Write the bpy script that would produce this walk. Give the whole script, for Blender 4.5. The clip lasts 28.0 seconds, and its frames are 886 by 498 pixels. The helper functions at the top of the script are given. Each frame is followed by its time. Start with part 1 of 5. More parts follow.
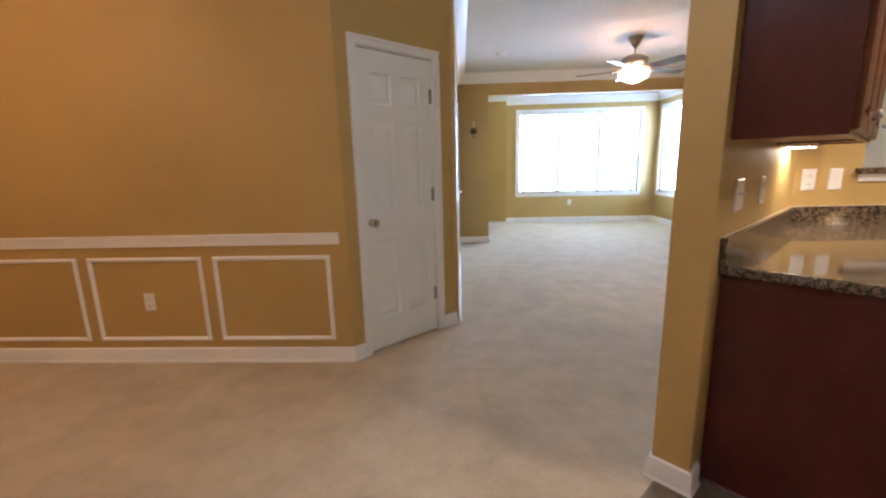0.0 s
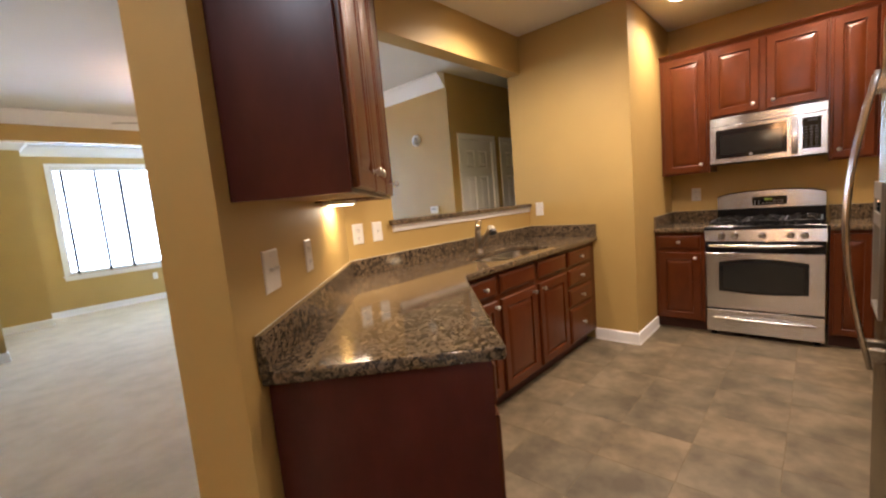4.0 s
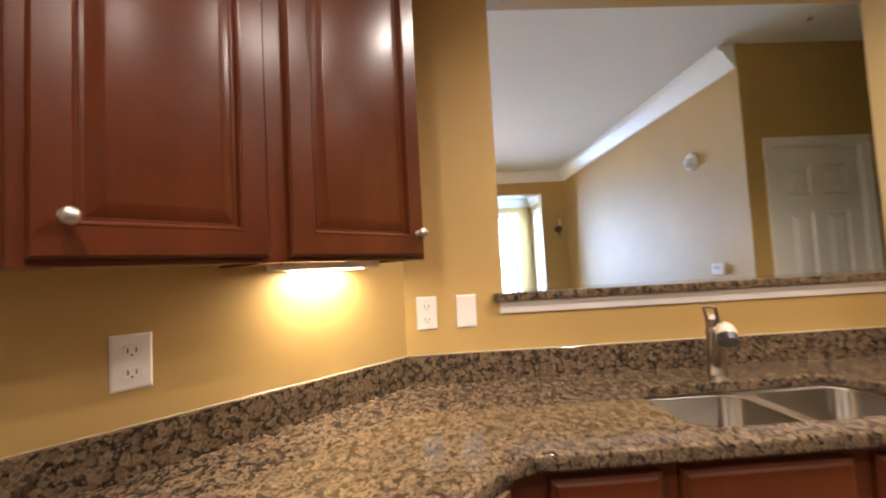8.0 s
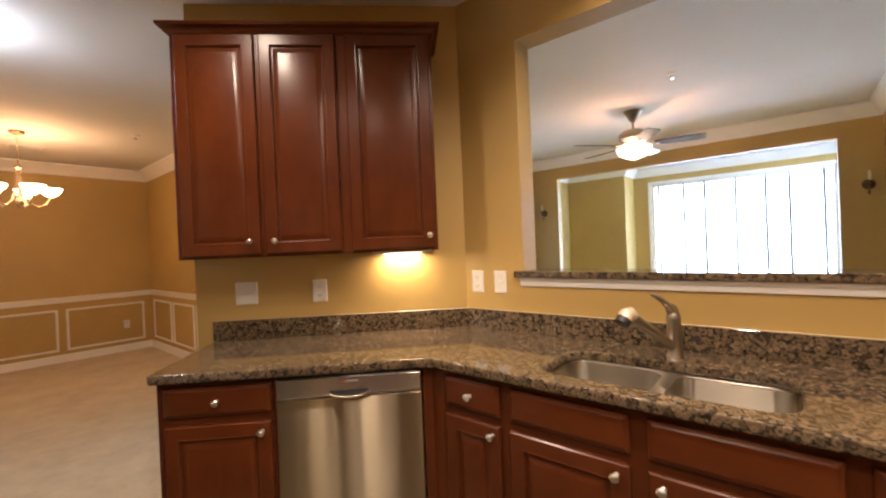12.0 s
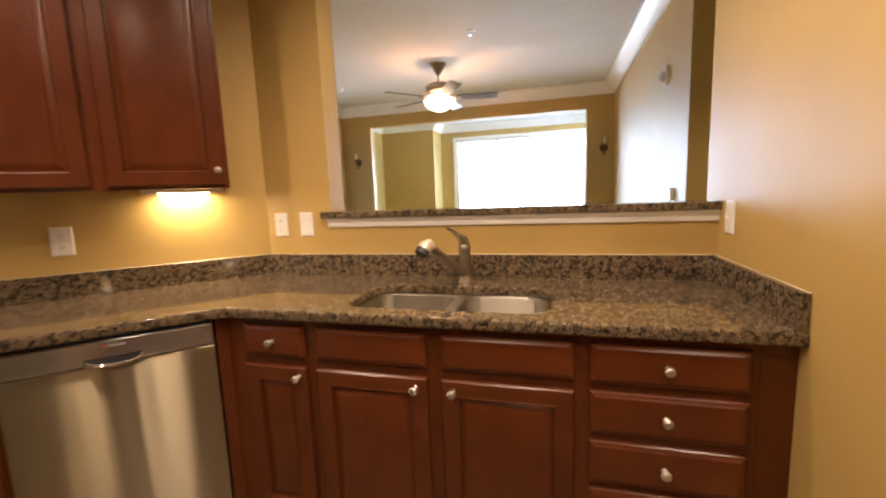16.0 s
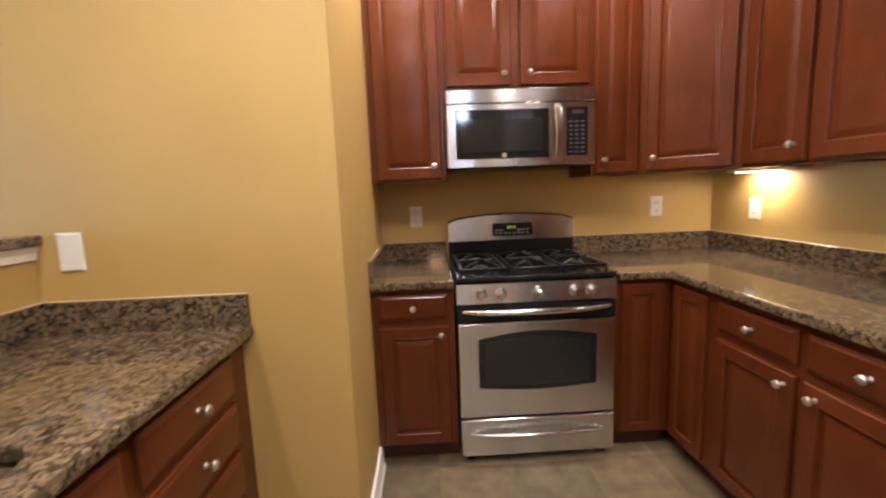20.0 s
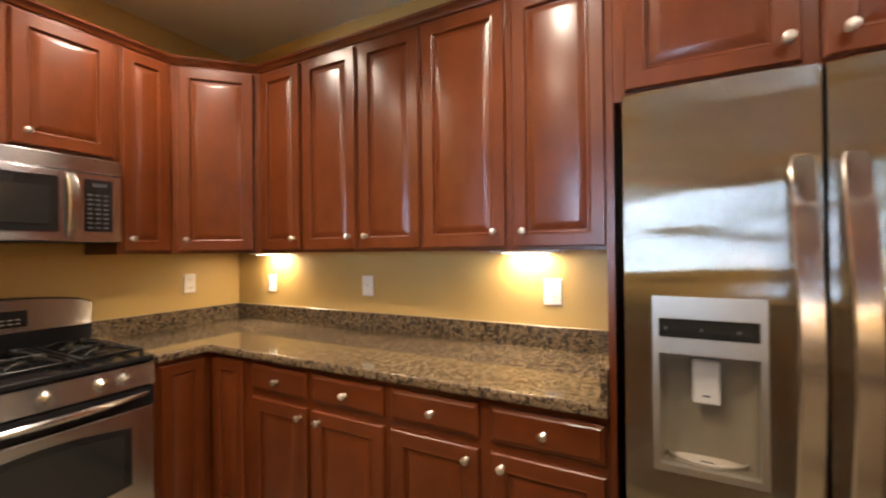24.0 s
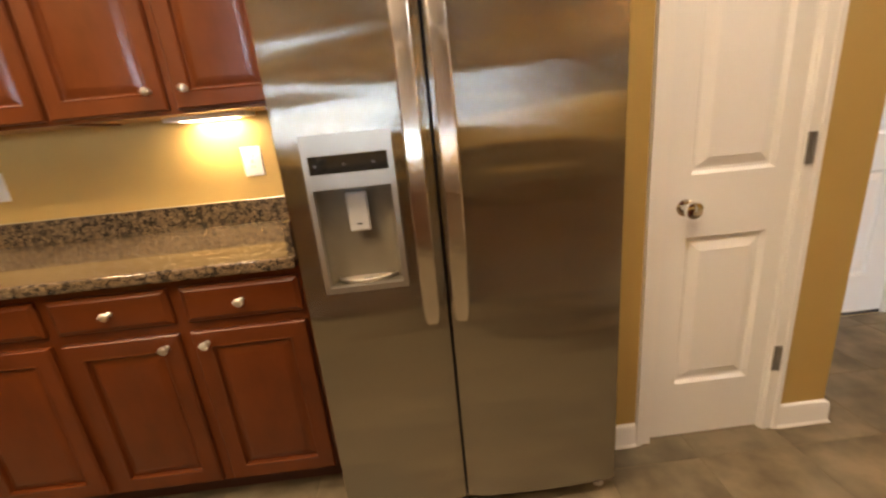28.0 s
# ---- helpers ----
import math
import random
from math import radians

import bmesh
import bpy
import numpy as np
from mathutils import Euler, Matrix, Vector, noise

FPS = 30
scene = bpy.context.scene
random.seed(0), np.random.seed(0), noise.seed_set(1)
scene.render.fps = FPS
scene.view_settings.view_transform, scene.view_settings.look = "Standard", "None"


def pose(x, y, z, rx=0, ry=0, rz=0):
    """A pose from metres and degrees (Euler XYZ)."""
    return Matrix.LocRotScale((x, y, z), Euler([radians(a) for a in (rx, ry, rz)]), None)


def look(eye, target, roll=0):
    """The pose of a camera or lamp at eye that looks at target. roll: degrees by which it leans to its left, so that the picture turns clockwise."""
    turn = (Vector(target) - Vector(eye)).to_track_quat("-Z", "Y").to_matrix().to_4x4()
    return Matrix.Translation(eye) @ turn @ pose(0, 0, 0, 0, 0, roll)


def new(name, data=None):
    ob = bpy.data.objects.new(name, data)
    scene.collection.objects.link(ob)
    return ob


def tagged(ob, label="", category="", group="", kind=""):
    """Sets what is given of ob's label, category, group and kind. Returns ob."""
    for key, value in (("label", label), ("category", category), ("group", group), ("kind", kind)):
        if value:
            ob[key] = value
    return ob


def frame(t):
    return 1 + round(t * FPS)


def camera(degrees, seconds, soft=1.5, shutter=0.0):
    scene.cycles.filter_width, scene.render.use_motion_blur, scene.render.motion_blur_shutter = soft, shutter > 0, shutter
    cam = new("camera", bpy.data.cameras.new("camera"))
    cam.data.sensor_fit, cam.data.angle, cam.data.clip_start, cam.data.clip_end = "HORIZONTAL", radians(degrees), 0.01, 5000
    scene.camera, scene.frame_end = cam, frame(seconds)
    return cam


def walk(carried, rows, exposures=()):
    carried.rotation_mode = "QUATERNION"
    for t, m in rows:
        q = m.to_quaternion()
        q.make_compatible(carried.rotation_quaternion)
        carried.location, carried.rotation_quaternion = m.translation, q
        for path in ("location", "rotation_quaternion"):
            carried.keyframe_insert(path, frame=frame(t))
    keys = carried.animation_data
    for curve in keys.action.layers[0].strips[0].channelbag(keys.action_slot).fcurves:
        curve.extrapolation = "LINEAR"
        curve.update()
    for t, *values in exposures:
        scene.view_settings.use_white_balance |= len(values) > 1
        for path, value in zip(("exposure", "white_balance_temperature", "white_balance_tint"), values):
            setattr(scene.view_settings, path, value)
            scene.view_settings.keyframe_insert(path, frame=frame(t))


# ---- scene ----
cam = camera(94.2, 28.0, 2.2, 0.4)
PATH = [
    (0, (0.293, 0.304, 1.291), (0.202, 2.263, 0.9), -1.4),
    (0.5, (0.299, 0.325, 1.269), (0.114, 2.271, 0.847), -1.5),
    (1, (0.27, 0.406, 1.264), (0.262, 2.351, 0.8), -0.4),
    (1.5, (0.256, 0.516, 1.291), (0.623, 2.435, 0.863), -3.4),
    (2, (0.271, 0.582, 1.289), (1.122, 2.339, 0.853), -4.7),
    (2.5, (0.428, 0.63, 1.285), (1.614, 2.186, 0.867), -4.6),
    (3, (0.642, 0.695, 1.292), (2.003, 2.119, 0.947), -4.1),
    (3.5, (0.734, 0.719, 1.3), (2.187, 2.063, 1.012), -4.3),
    (5.5, (1.217, 0.886, 1.349), (2.59, 2.34, 1.309), -5.0),
    (6, (1.392, 0.935, 1.313), (2.555, 2.559, 1.219), -4.6),
    (6.5, (1.609, 1.036, 1.312), (2.572, 2.788, 1.242), -5.4),
    (7, (1.868, 1.117, 1.312), (2.63, 2.966, 1.318), -5.3),
    (7.5, (2.109, 1.129, 1.336), (2.546, 3.08, 1.401), -4.1),
    (8, (2.291, 1.249, 1.32), (2.384, 3.244, 1.428), -3.0),
    (8.5, (2.498, 1.344, 1.335), (2.164, 3.311, 1.483), -2.5),
    (9, (2.752, 1.31, 1.323), (1.905, 3.118, 1.433), -1.6),
    (9.5, (2.944, 1.215, 1.315), (1.808, 2.859, 1.405), -2.1),
    (10, (3.144, 1.126, 1.345), (1.852, 2.651, 1.421), -3.0),
    (10.5, (3.341, 1.102, 1.343), (1.955, 2.542, 1.412), -3.1),
    (11, (3.509, 1.066, 1.354), (2.099, 2.483, 1.415), -2.8),
    (11.5, (3.584, 0.99, 1.368), (2.217, 2.449, 1.408), -2.7),
    (12, (3.628, 0.901, 1.369), (2.343, 2.433, 1.359), -2.4),
    (12.5, (3.653, 0.863, 1.358), (2.465, 2.47, 1.284), -2.3),
    (13, (3.669, 0.836, 1.346), (2.585, 2.509, 1.181), -2.2),
    (13.5, (3.69, 0.818, 1.335), (2.705, 2.539, 1.072), -2.4),
    (15.5, (3.726, 0.838, 1.289), (3.071, 2.698, 0.957), -2.4),
    (16, (3.661, 0.951, 1.297), (3.132, 2.861, 1.03), -2.2),
    (16.5, (3.529, 1.161, 1.308), (3.288, 3.137, 1.114), -1.5),
    (17, (3.305, 1.303, 1.3), (3.551, 3.282, 1.139), -3.1),
    (17.5, (3.102, 1.332, 1.3), (3.872, 3.169, 1.119), -4.8),
    (18, (2.928, 1.313, 1.306), (4.198, 2.834, 1.038), -3.6),
    (18.5, (2.848, 1.379, 1.314), (4.5, 2.475, 1.05), -2.5),
    (19, (2.787, 1.495, 1.312), (4.644, 2.18, 1.026), -3.1),
    (19.5, (2.851, 1.548, 1.293), (4.808, 1.843, 1.004), -2.8),
    (20, (2.96, 1.568, 1.313), (4.94, 1.494, 1.039), -2.2),
    (20.5, (3.007, 1.63, 1.331), (4.945, 1.203, 1.08), -1.9),
    (22.5, (2.956, 1.751, 1.354), (4.477, 0.456, 1.27), -0.7),
    (23, (2.915, 1.754, 1.356), (4.294, 0.306, 1.311), -0.8),
    (23.5, (2.855, 1.73, 1.364), (4.044, 0.122, 1.344), -0.8),
    (24, (2.787, 1.725, 1.371), (3.72, -0.044, 1.378), -0.6),
    (24.5, (2.738, 1.731, 1.373), (3.41, -0.152, 1.401), -0.5),
    (25, (2.692, 1.745, 1.378), (3.127, -0.207, 1.402), -0.6),
    (25.5, (2.645, 1.745, 1.367), (2.902, -0.239, 1.37), -1.0),
    (26, (2.607, 1.735, 1.357), (2.752, -0.258, 1.274), -1.8),
    (26.5, (2.595, 1.726, 1.317), (2.671, -0.263, 1.123), -2.6),
    (27, (2.59, 1.72, 1.299), (2.659, -0.244, 0.924), -3.6),
    (27.5, (2.574, 1.707, 1.276), (2.656, -0.225, 0.766), -4.7),
    (28, (2.521, 1.66, 1.254), (2.449, -0.252, 0.673), -5.6),
]
# seconds, stops, kelvin, tint
EXPOSURES = [
    (0, 0.12, 5900, 22), (1, 0.12, 5900, 21), (2, 0.15, 5850, 19), (3, 0.06, 6500, 22), (6, 0.4, 6550, 21), (7, 0.32, 6350, 20), (8, 0.28, 6000, 20), (10, 0.05, 6650, 22), (12, 0.05, 6750, 22), (14, 0.12, 6950, 21),
    (16, 0.1, 7250, 22), (17, -0.05, 7050, 21), (18, 0.0, 7450, 20), (19, 0.3, 7550, 20), (20, 0.22, 5850, 18), (21.5, 0.25, 5650, 17), (23, 0.45, 5000, 21), (24, 0.4, 6550, 16), (25, 0.42, 7150, 14), (27, 0.2, 7750, 17), (28, 0.38, 7850, 18),
]
walk(cam, [(t, look(eye, target, roll)) for t, eye, target, roll in PATH], EXPOSURES)

# ---- world and lights ----
R2 = math.sqrt(0.5)


def uv(u, v):
    """The diagonal counter wall: u along it, v out of it into the kitchen."""
    return ((u + v) * R2, (u - v) * R2)


world = bpy.data.worlds.new("world")
scene.world = world
world.use_nodes = True
sky = world.node_tree.nodes.new("ShaderNodeTexSky")
sky.sky_type, sky.sun_disc = "NISHITA", False
sky.sun_elevation, sky.sun_rotation = radians(52), radians(200)
background = world.node_tree.nodes["Background"]
background.inputs["Strength"].default_value = 0.15
world.node_tree.links.new(sky.outputs[0], background.inputs["Color"])


def lamp(name, kind, m, power, colour, size=0.1, size_y=None, spot=120, blend=0.5, spread=0):
    data = bpy.data.lights.new(name, kind)
    data.energy, data.color = power, colour
    if kind == "AREA":
        data.size = size
        if size_y:
            data.shape, data.size_y = "RECTANGLE", size_y
    elif kind == "SUN":
        data.angle = radians(size)
    else:
        data.shadow_soft_size = size
    if kind == "SPOT":
        data.spot_size, data.spot_blend = radians(spot), blend
    if spread:
        data.spread = radians(spread)
    ob = new(name, data)
    ob.matrix_basis = m
    return ob


WARM, AMBER, COOL = (1.0, 0.85, 0.66), (1.0, 0.83, 0.57), (0.50, 0.735, 1.0)
lamp("sun", "SUN", look((0, 0, 0), (0.35, -0.6, -0.95)), 2.0, (1.0, 0.95, 0.88), 0.5)
lamp("window_daylight", "AREA", look((2.915, 9.97, 1.55), (2.915, 5.0, 1.35)), 285, COOL, 2.6, 1.7)
lamp("side_window_daylight", "AREA", look((4.77, 9.23, 1.55), (2.0, 8.9, 1.35)), 160, COOL, 0.7, 1.7)
CANS = [(3.40, 2.42), (4.67, 1.57), (3.42, 1.60), (4.70, 0.74), (3.20, 0.75), (2.06, 1.32)]
for cx, cy in CANS:
    lamp("can_lamp", "SPOT", look((cx, cy, 2.70), (cx, cy, 0)), 62, WARM, 0.055, spot=152, blend=0.85)
lamp("undercabinet_lamp", "AREA", look((*uv(3.178, -0.352), 1.338), (*uv(3.178, -0.352), 1.0)) @ pose(0, 0, 0, 0, 0, 45), 2.8, AMBER, 0.20, 0.09)
for ux in (5.01, 3.33):
    lamp("undercabinet_lamp", "AREA", look((ux, -0.130, 1.350), (ux, -0.130, 1.0)), 2.8, AMBER, 0.18, 0.09)
H_FAN = 2.74
for k in range(3):
    lamp("fan_lamp", "POINT", pose(2.385, 5.645, H_FAN - 0.394) @ pose(0, 0, 0, 0, 0, 48 + 120 * k) @ pose(0.10, 0, 0), 11, (1.0, 0.54, 0.28), 0.02)
lamp("entry_lamp", "POINT", pose(0.17, 0.91, 2.53), 16, (0.76, 0.89, 1.0), 0.10)
lamp("chandelier_lamp", "POINT", pose(-2.40, 1.365, 2.27), 27, (1.0, 0.52, 0.21), 0.15)

# ---- materials ----


class Nodes:
    """A node material under construction."""

    def __init__(self, name):
        self.mat = bpy.data.materials.new(name)
        self.mat.use_nodes = True
        self.tree = self.mat.node_tree
        self.bsdf = self.tree.nodes["Principled BSDF"]
        self.spot = None

    def node(self, kind, **values):
        n = self.tree.nodes.new(kind)
        for key, v in values.items():
            n.inputs[key.replace("_", " ")].default_value = v
        return n

    def link(self, a, b):
        self.tree.links.new(a, b)

    def set(self, **values):
        for key, v in values.items():
            self.bsdf.inputs[key.replace("_", " ")].default_value = v

    def coords(self, scale=(1, 1, 1), world=False):
        tc = self.node("ShaderNodeTexCoord")
        mp = self.node("ShaderNodeMapping")
        mp.inputs["Scale"].default_value = scale
        if world:
            geo = self.node("ShaderNodeNewGeometry")
            self.link(geo.outputs["Position"], mp.inputs["Vector"])
        else:
            self.link(tc.outputs["Object"], mp.inputs["Vector"])
        return mp.outputs[0]

    def noise(self, vec, scale, detail=4.0, rough=0.55):
        n = self.node("ShaderNodeTexNoise", Scale=scale, Detail=detail, Roughness=rough)
        self.link(vec, n.inputs["Vector"])
        return n.outputs["Fac"]

    def ramp(self, fac, *stops):
        r = self.node("ShaderNodeValToRGB")
        e = r.color_ramp.elements
        while len(e) < len(stops):
            e.new(0.5)
        for el, (p, c) in zip(e, stops):
            el.position = p
            el.color = (*c, 1) if len(c) == 3 else c
        self.link(fac, r.inputs["Fac"])
        return r.outputs["Color"]

    def mix(self, fac, a, b, mode="MIX"):
        m = self.tree.nodes.new("ShaderNodeMix")
        m.data_type, m.blend_type = "RGBA", mode
        for sock, v in ((m.inputs[0], fac), (m.inputs[6], a), (m.inputs[7], b)):
            if isinstance(v, float):
                sock.default_value = v
            elif isinstance(v, tuple):
                sock.default_value = (*v, 1)
            else:
                self.link(v, sock)
        return m.outputs[2]

    def colour(self, out):
        self.link(out, self.bsdf.inputs["Base Color"])

    def rough(self, fac, lo, hi):
        m = self.node("ShaderNodeMapRange")
        m.inputs["To Min"].default_value, m.inputs["To Max"].default_value = lo, hi
        self.link(fac, m.inputs["Value"])
        self.link(m.outputs[0], self.bsdf.inputs["Roughness"])

    def bump(self, height, strength=0.2, distance=0.002):
        b = self.node("ShaderNodeBump", Strength=strength, Distance=distance)
        self.link(height, b.inputs["Height"])
        if self.spot:
            self.link(self.spot, b.inputs["Normal"])
        self.spot = b.outputs["Normal"]
        self.link(self.spot, self.bsdf.inputs["Normal"])


def paint(name, base, rough=0.55, orange_peel=0.12, spread=0.06):
    n = Nodes(name)
    v = n.coords(world=True)
    big = n.noise(v, 1.3, 3)
    dark = tuple(c * (1 - spread) for c in base)
    light = tuple(min(1, c * (1 + spread)) for c in base)
    n.colour(n.ramp(big, (0.3, dark), (0.7, light)))
    n.rough(n.noise(v, 6, 3), rough - 0.05, rough + 0.08)
    n.bump(n.noise(v, 160, 2), orange_peel, 0.0015)
    return n.mat


def plain(name, base, rough=0.5, metal=0.0, bump=0.0, scale=80):
    n = Nodes(name)
    v = n.coords()
    n.colour(n.ramp(n.noise(v, 9, 3), (0.3, tuple(c * 0.93 for c in base)), (0.7, tuple(min(1, c * 1.05) for c in base))))
    n.rough(n.noise(v, 30, 3), max(0.02, rough - 0.05), rough + 0.05)
    n.set(Metallic=metal)
    if bump:
        n.bump(n.noise(v, scale, 3), bump, 0.001)
    return n.mat


WALL = paint("ochre_wall_paint", (0.50, 0.338, 0.112), 0.5)
CEIL = paint("flat_white_ceiling_paint", (0.78, 0.77, 0.74), 0.8, 0.2, 0.02)
TRIM = paint("white_trim_enamel", (0.87, 0.86, 0.83), 0.3, 0.03, 0.02)
DOOR = paint("white_door_enamel", (0.85, 0.845, 0.82), 0.34, 0.06, 0.02)


def carpet():
    n = Nodes("beige_carpet")
    v = n.coords(world=True)
    big = n.noise(v, 3.4, 8, 0.72)
    tuft = n.noise(v, 240, 3, 0.7)
    col = n.ramp(big, (0.32, (0.48, 0.385, 0.245)), (0.52, (0.59, 0.480, 0.318)), (0.7, (0.66, 0.555, 0.390)))
    n.colour(n.mix(0.35, col, n.ramp(tuft, (0.3, (0.28, 0.22, 0.15)), (0.7, (0.78, 0.69, 0.56))), "SOFT_LIGHT"))
    n.set(Roughness=0.95)
    n.bsdf.inputs["Sheen Weight"].default_value = 0.25
    n.bump(n.noise(v, 4.5, 5, 0.6), 0.22, 0.02)
    n.bump(n.noise(v, 46, 4, 0.7), 0.8, 0.008)
    n.bump(tuft, 0.7, 0.006)
    return n.mat


CARPET = carpet()


def slate():
    n = Nodes("slate_look_porcelain")
    v = n.coords(world=True)
    info = n.node("ShaderNodeObjectInfo")
    shift = n.node("ShaderNodeVectorMath")
    shift.operation = "MULTIPLY_ADD"
    comb = n.node("ShaderNodeCombineXYZ")
    n.link(info.outputs["Random"], comb.inputs["X"])
    n.link(info.outputs["Random"], comb.inputs["Y"])
    shift.inputs[1].default_value = (9, 23, 0)
    n.link(comb.outputs[0], shift.inputs[0])
    n.link(v, shift.inputs[2])
    cloud = n.noise(shift.outputs[0], 5.0, 5, 0.55)
    wide = n.noise(v, 2.2, 4, 0.5)
    base = n.ramp(cloud, (0.36, (0.104, 0.080, 0.047)), (0.5, (0.158, 0.124, 0.076)), (0.64, (0.222, 0.177, 0.112)))
    tint = n.ramp(wide, (0.3, (0.86, 0.88, 0.90)), (0.7, (1.12, 1.09, 1.05)))
    tone = n.ramp(info.outputs["Random"], (0.0, (0.86, 0.87, 0.88)), (1.0, (1.10, 1.06, 1.02)))
    n.colour(n.mix(1.0, n.mix(1.0, base, tint, "MULTIPLY"), tone, "MULTIPLY"))
    n.rough(n.noise(shift.outputs[0], 14, 4), 0.42, 0.60)
    n.bump(cloud, 0.18, 0.004)
    n.bump(n.noise(v, 60, 4), 0.12, 0.001)
    return n.mat


SLATE = slate()
GROUT = plain("grey_grout", (0.178, 0.136, 0.082), 0.9, 0, 0.5, 200)


def granite():
    n = Nodes("polished_brown_granite")
    v = n.coords(world=True)
    warp = n.node("ShaderNodeTexNoise", Scale=55.0, Detail=3.0)
    n.link(v, warp.inputs["Vector"])
    add = n.node("ShaderNodeVectorMath")
    add.operation = "MULTIPLY_ADD"
    add.inputs[1].default_value = (0.016, 0.016, 0.016)
    n.link(warp.outputs["Color"], add.inputs[0])
    n.link(v, add.inputs[2])
    cells = n.node("ShaderNodeTexVoronoi", Scale=62.0)
    n.link(add.outputs[0], cells.inputs["Vector"])
    fleck = n.node("ShaderNodeTexVoronoi", Scale=150.0)
    n.link(add.outputs[0], fleck.inputs["Vector"])
    sep = n.node("ShaderNodeSeparateColor")
    n.link(cells.outputs["Color"], sep.inputs[0])
    sep2 = n.node("ShaderNodeSeparateColor")
    n.link(fleck.outputs["Color"], sep2.inputs[0])
    rim = n.ramp(sep.outputs[0], (0.0, (0.120, 0.085, 0.050)), (0.4, (0.190, 0.136, 0.080)), (0.8, (0.250, 0.184, 0.112)), (1.0, (0.160, 0.120, 0.080)))
    core = n.ramp(sep.outputs[2], (0.0, (0.066, 0.050, 0.036)), (0.5, (0.125, 0.094, 0.064)), (1.0, (0.190, 0.146, 0.098)))
    ovoid = n.mix(n.ramp(cells.outputs["Distance"], (0.26, (0, 0, 0)), (0.44, (1, 1, 1))), core, rim)
    inner = n.ramp(cells.outputs["Distance"], (0.52, (1, 1, 1)), (0.70, (0, 0, 0)))
    whole = n.ramp(sep.outputs[1], (0.16, (0.12, 0.12, 0.12)), (0.26, (1, 1, 1)))
    dark = n.ramp(sep2.outputs[0], (0.1, (0.016, 0.014, 0.013)), (0.55, (0.040, 0.031, 0.024)), (0.80, (0.085, 0.064, 0.043)), (0.95, (0.18, 0.132, 0.082)))
    speck = n.ramp(n.noise(v, 190, 4, 0.65), (0.32, (0.62, 0.60, 0.58)), (0.62, (1.14, 1.12, 1.10)))
    n.colour(n.mix(1.0, n.mix(n.mix(1.0, inner, whole, "MULTIPLY"), dark, ovoid), speck, "MULTIPLY"))
    n.set(Specular_IOR_Level=0.56)
    n.rough(n.noise(v, 20, 3), 0.05, 0.085)
    return n.mat


GRANITE = granite()


def wood(name, base, grain_axis="Z", rough=0.33, coat=0.5):
    n = Nodes(name)
    stretch = {"Z": (9, 9, 1.1), "X": (1.1, 9, 9)}[grain_axis]
    info = n.node("ShaderNodeObjectInfo")
    w = n.node("ShaderNodeVectorMath")
    w.operation = "ADD"
    n.link(n.coords(stretch), w.inputs[0])
    n.link(info.outputs["Random"], w.inputs[1])
    grain = n.noise(w.outputs[0], 1.6, 5, 0.6)
    pore = n.noise(w.outputs[0], 9.0, 3, 0.6)
    d, m, l = (tuple(c * k for c in base) for k in (0.93, 1.0, 1.06))
    col = n.ramp(grain, (0.25, d), (0.5, m), (0.75, l))
    tone = n.ramp(info.outputs["Random"], (0.0, (0.92, 0.91, 0.90)), (1.0, (1.07, 1.06, 1.05)))
    fine = n.ramp(pore, (0.35, (0.985, 0.98, 0.98)), (0.6, (1.01, 1.01, 1.01)))
    patch = n.ramp(n.noise(n.coords((1, 1, 0.6) if grain_axis == "Z" else (0.6, 1, 1)), 7.0, 4, 0.6), (0.3, (0.80, 0.76, 0.74)), (0.7, (1.16, 1.18, 1.18)))
    n.colour(n.mix(1.0, n.mix(1.0, n.mix(1.0, col, tone, "MULTIPLY"), fine, "MULTIPLY"), patch, "MULTIPLY"))
    n.rough(grain, rough, rough + 0.05)
    n.bsdf.inputs["Specular IOR Level"].default_value = coat * 0.3
    n.bsdf.inputs["Coat Weight"].default_value = coat
    n.bsdf.inputs["Coat Roughness"].default_value = rough * 0.72
    return n.mat


CHERRY = wood("cherry_stained_maple", (0.101, 0.0236, 0.0056))
CHERRY_X = wood("cherry_stained_maple_cross", (0.101, 0.0236, 0.0056), "X")
CHERRY_DARK = wood("cherry_end_panel", (0.080, 0.0175, 0.0125), "Z", 0.36, 0.42)
# toe kick wood: darker than the cherry, with the recess's shade in its colour
SHADOW_WOOD = plain("shaded_toe_kick_wood", (0.06, 0.018, 0.010), 0.6)
PLY = plain("cabinet_underside_ply", (0.42, 0.25, 0.12), 0.6)


def steel(name, base=(0.52, 0.50, 0.47), rough=0.27, turn=0.0, wave=0.0, stretch=0.75):
    """Brushed steel; turn 0 for level brushing, 0.25 for upright brushing."""
    n = Nodes(name)
    brush = n.noise(n.coords((420, 420, 3) if turn else (3, 3, 420)), 1.0, 3, 0.6)
    n.colour(n.ramp(n.noise(n.coords(), 3.0, 3), (0.3, tuple(c * 0.96 for c in base)), (0.7, base)))
    n.rough(brush, rough - 0.002, rough + 0.002)
    n.set(Metallic=1.0)
    n.bsdf.inputs["Anisotropic"].default_value = stretch
    n.bsdf.inputs["Anisotropic Rotation"].default_value = turn
    if wave:
        n.bump(n.noise(n.coords((4.0, 4.0, 0.3) if turn else (0.5, 0.5, 3.0)), 1.5, 2), wave, 0.02)
    return n.mat


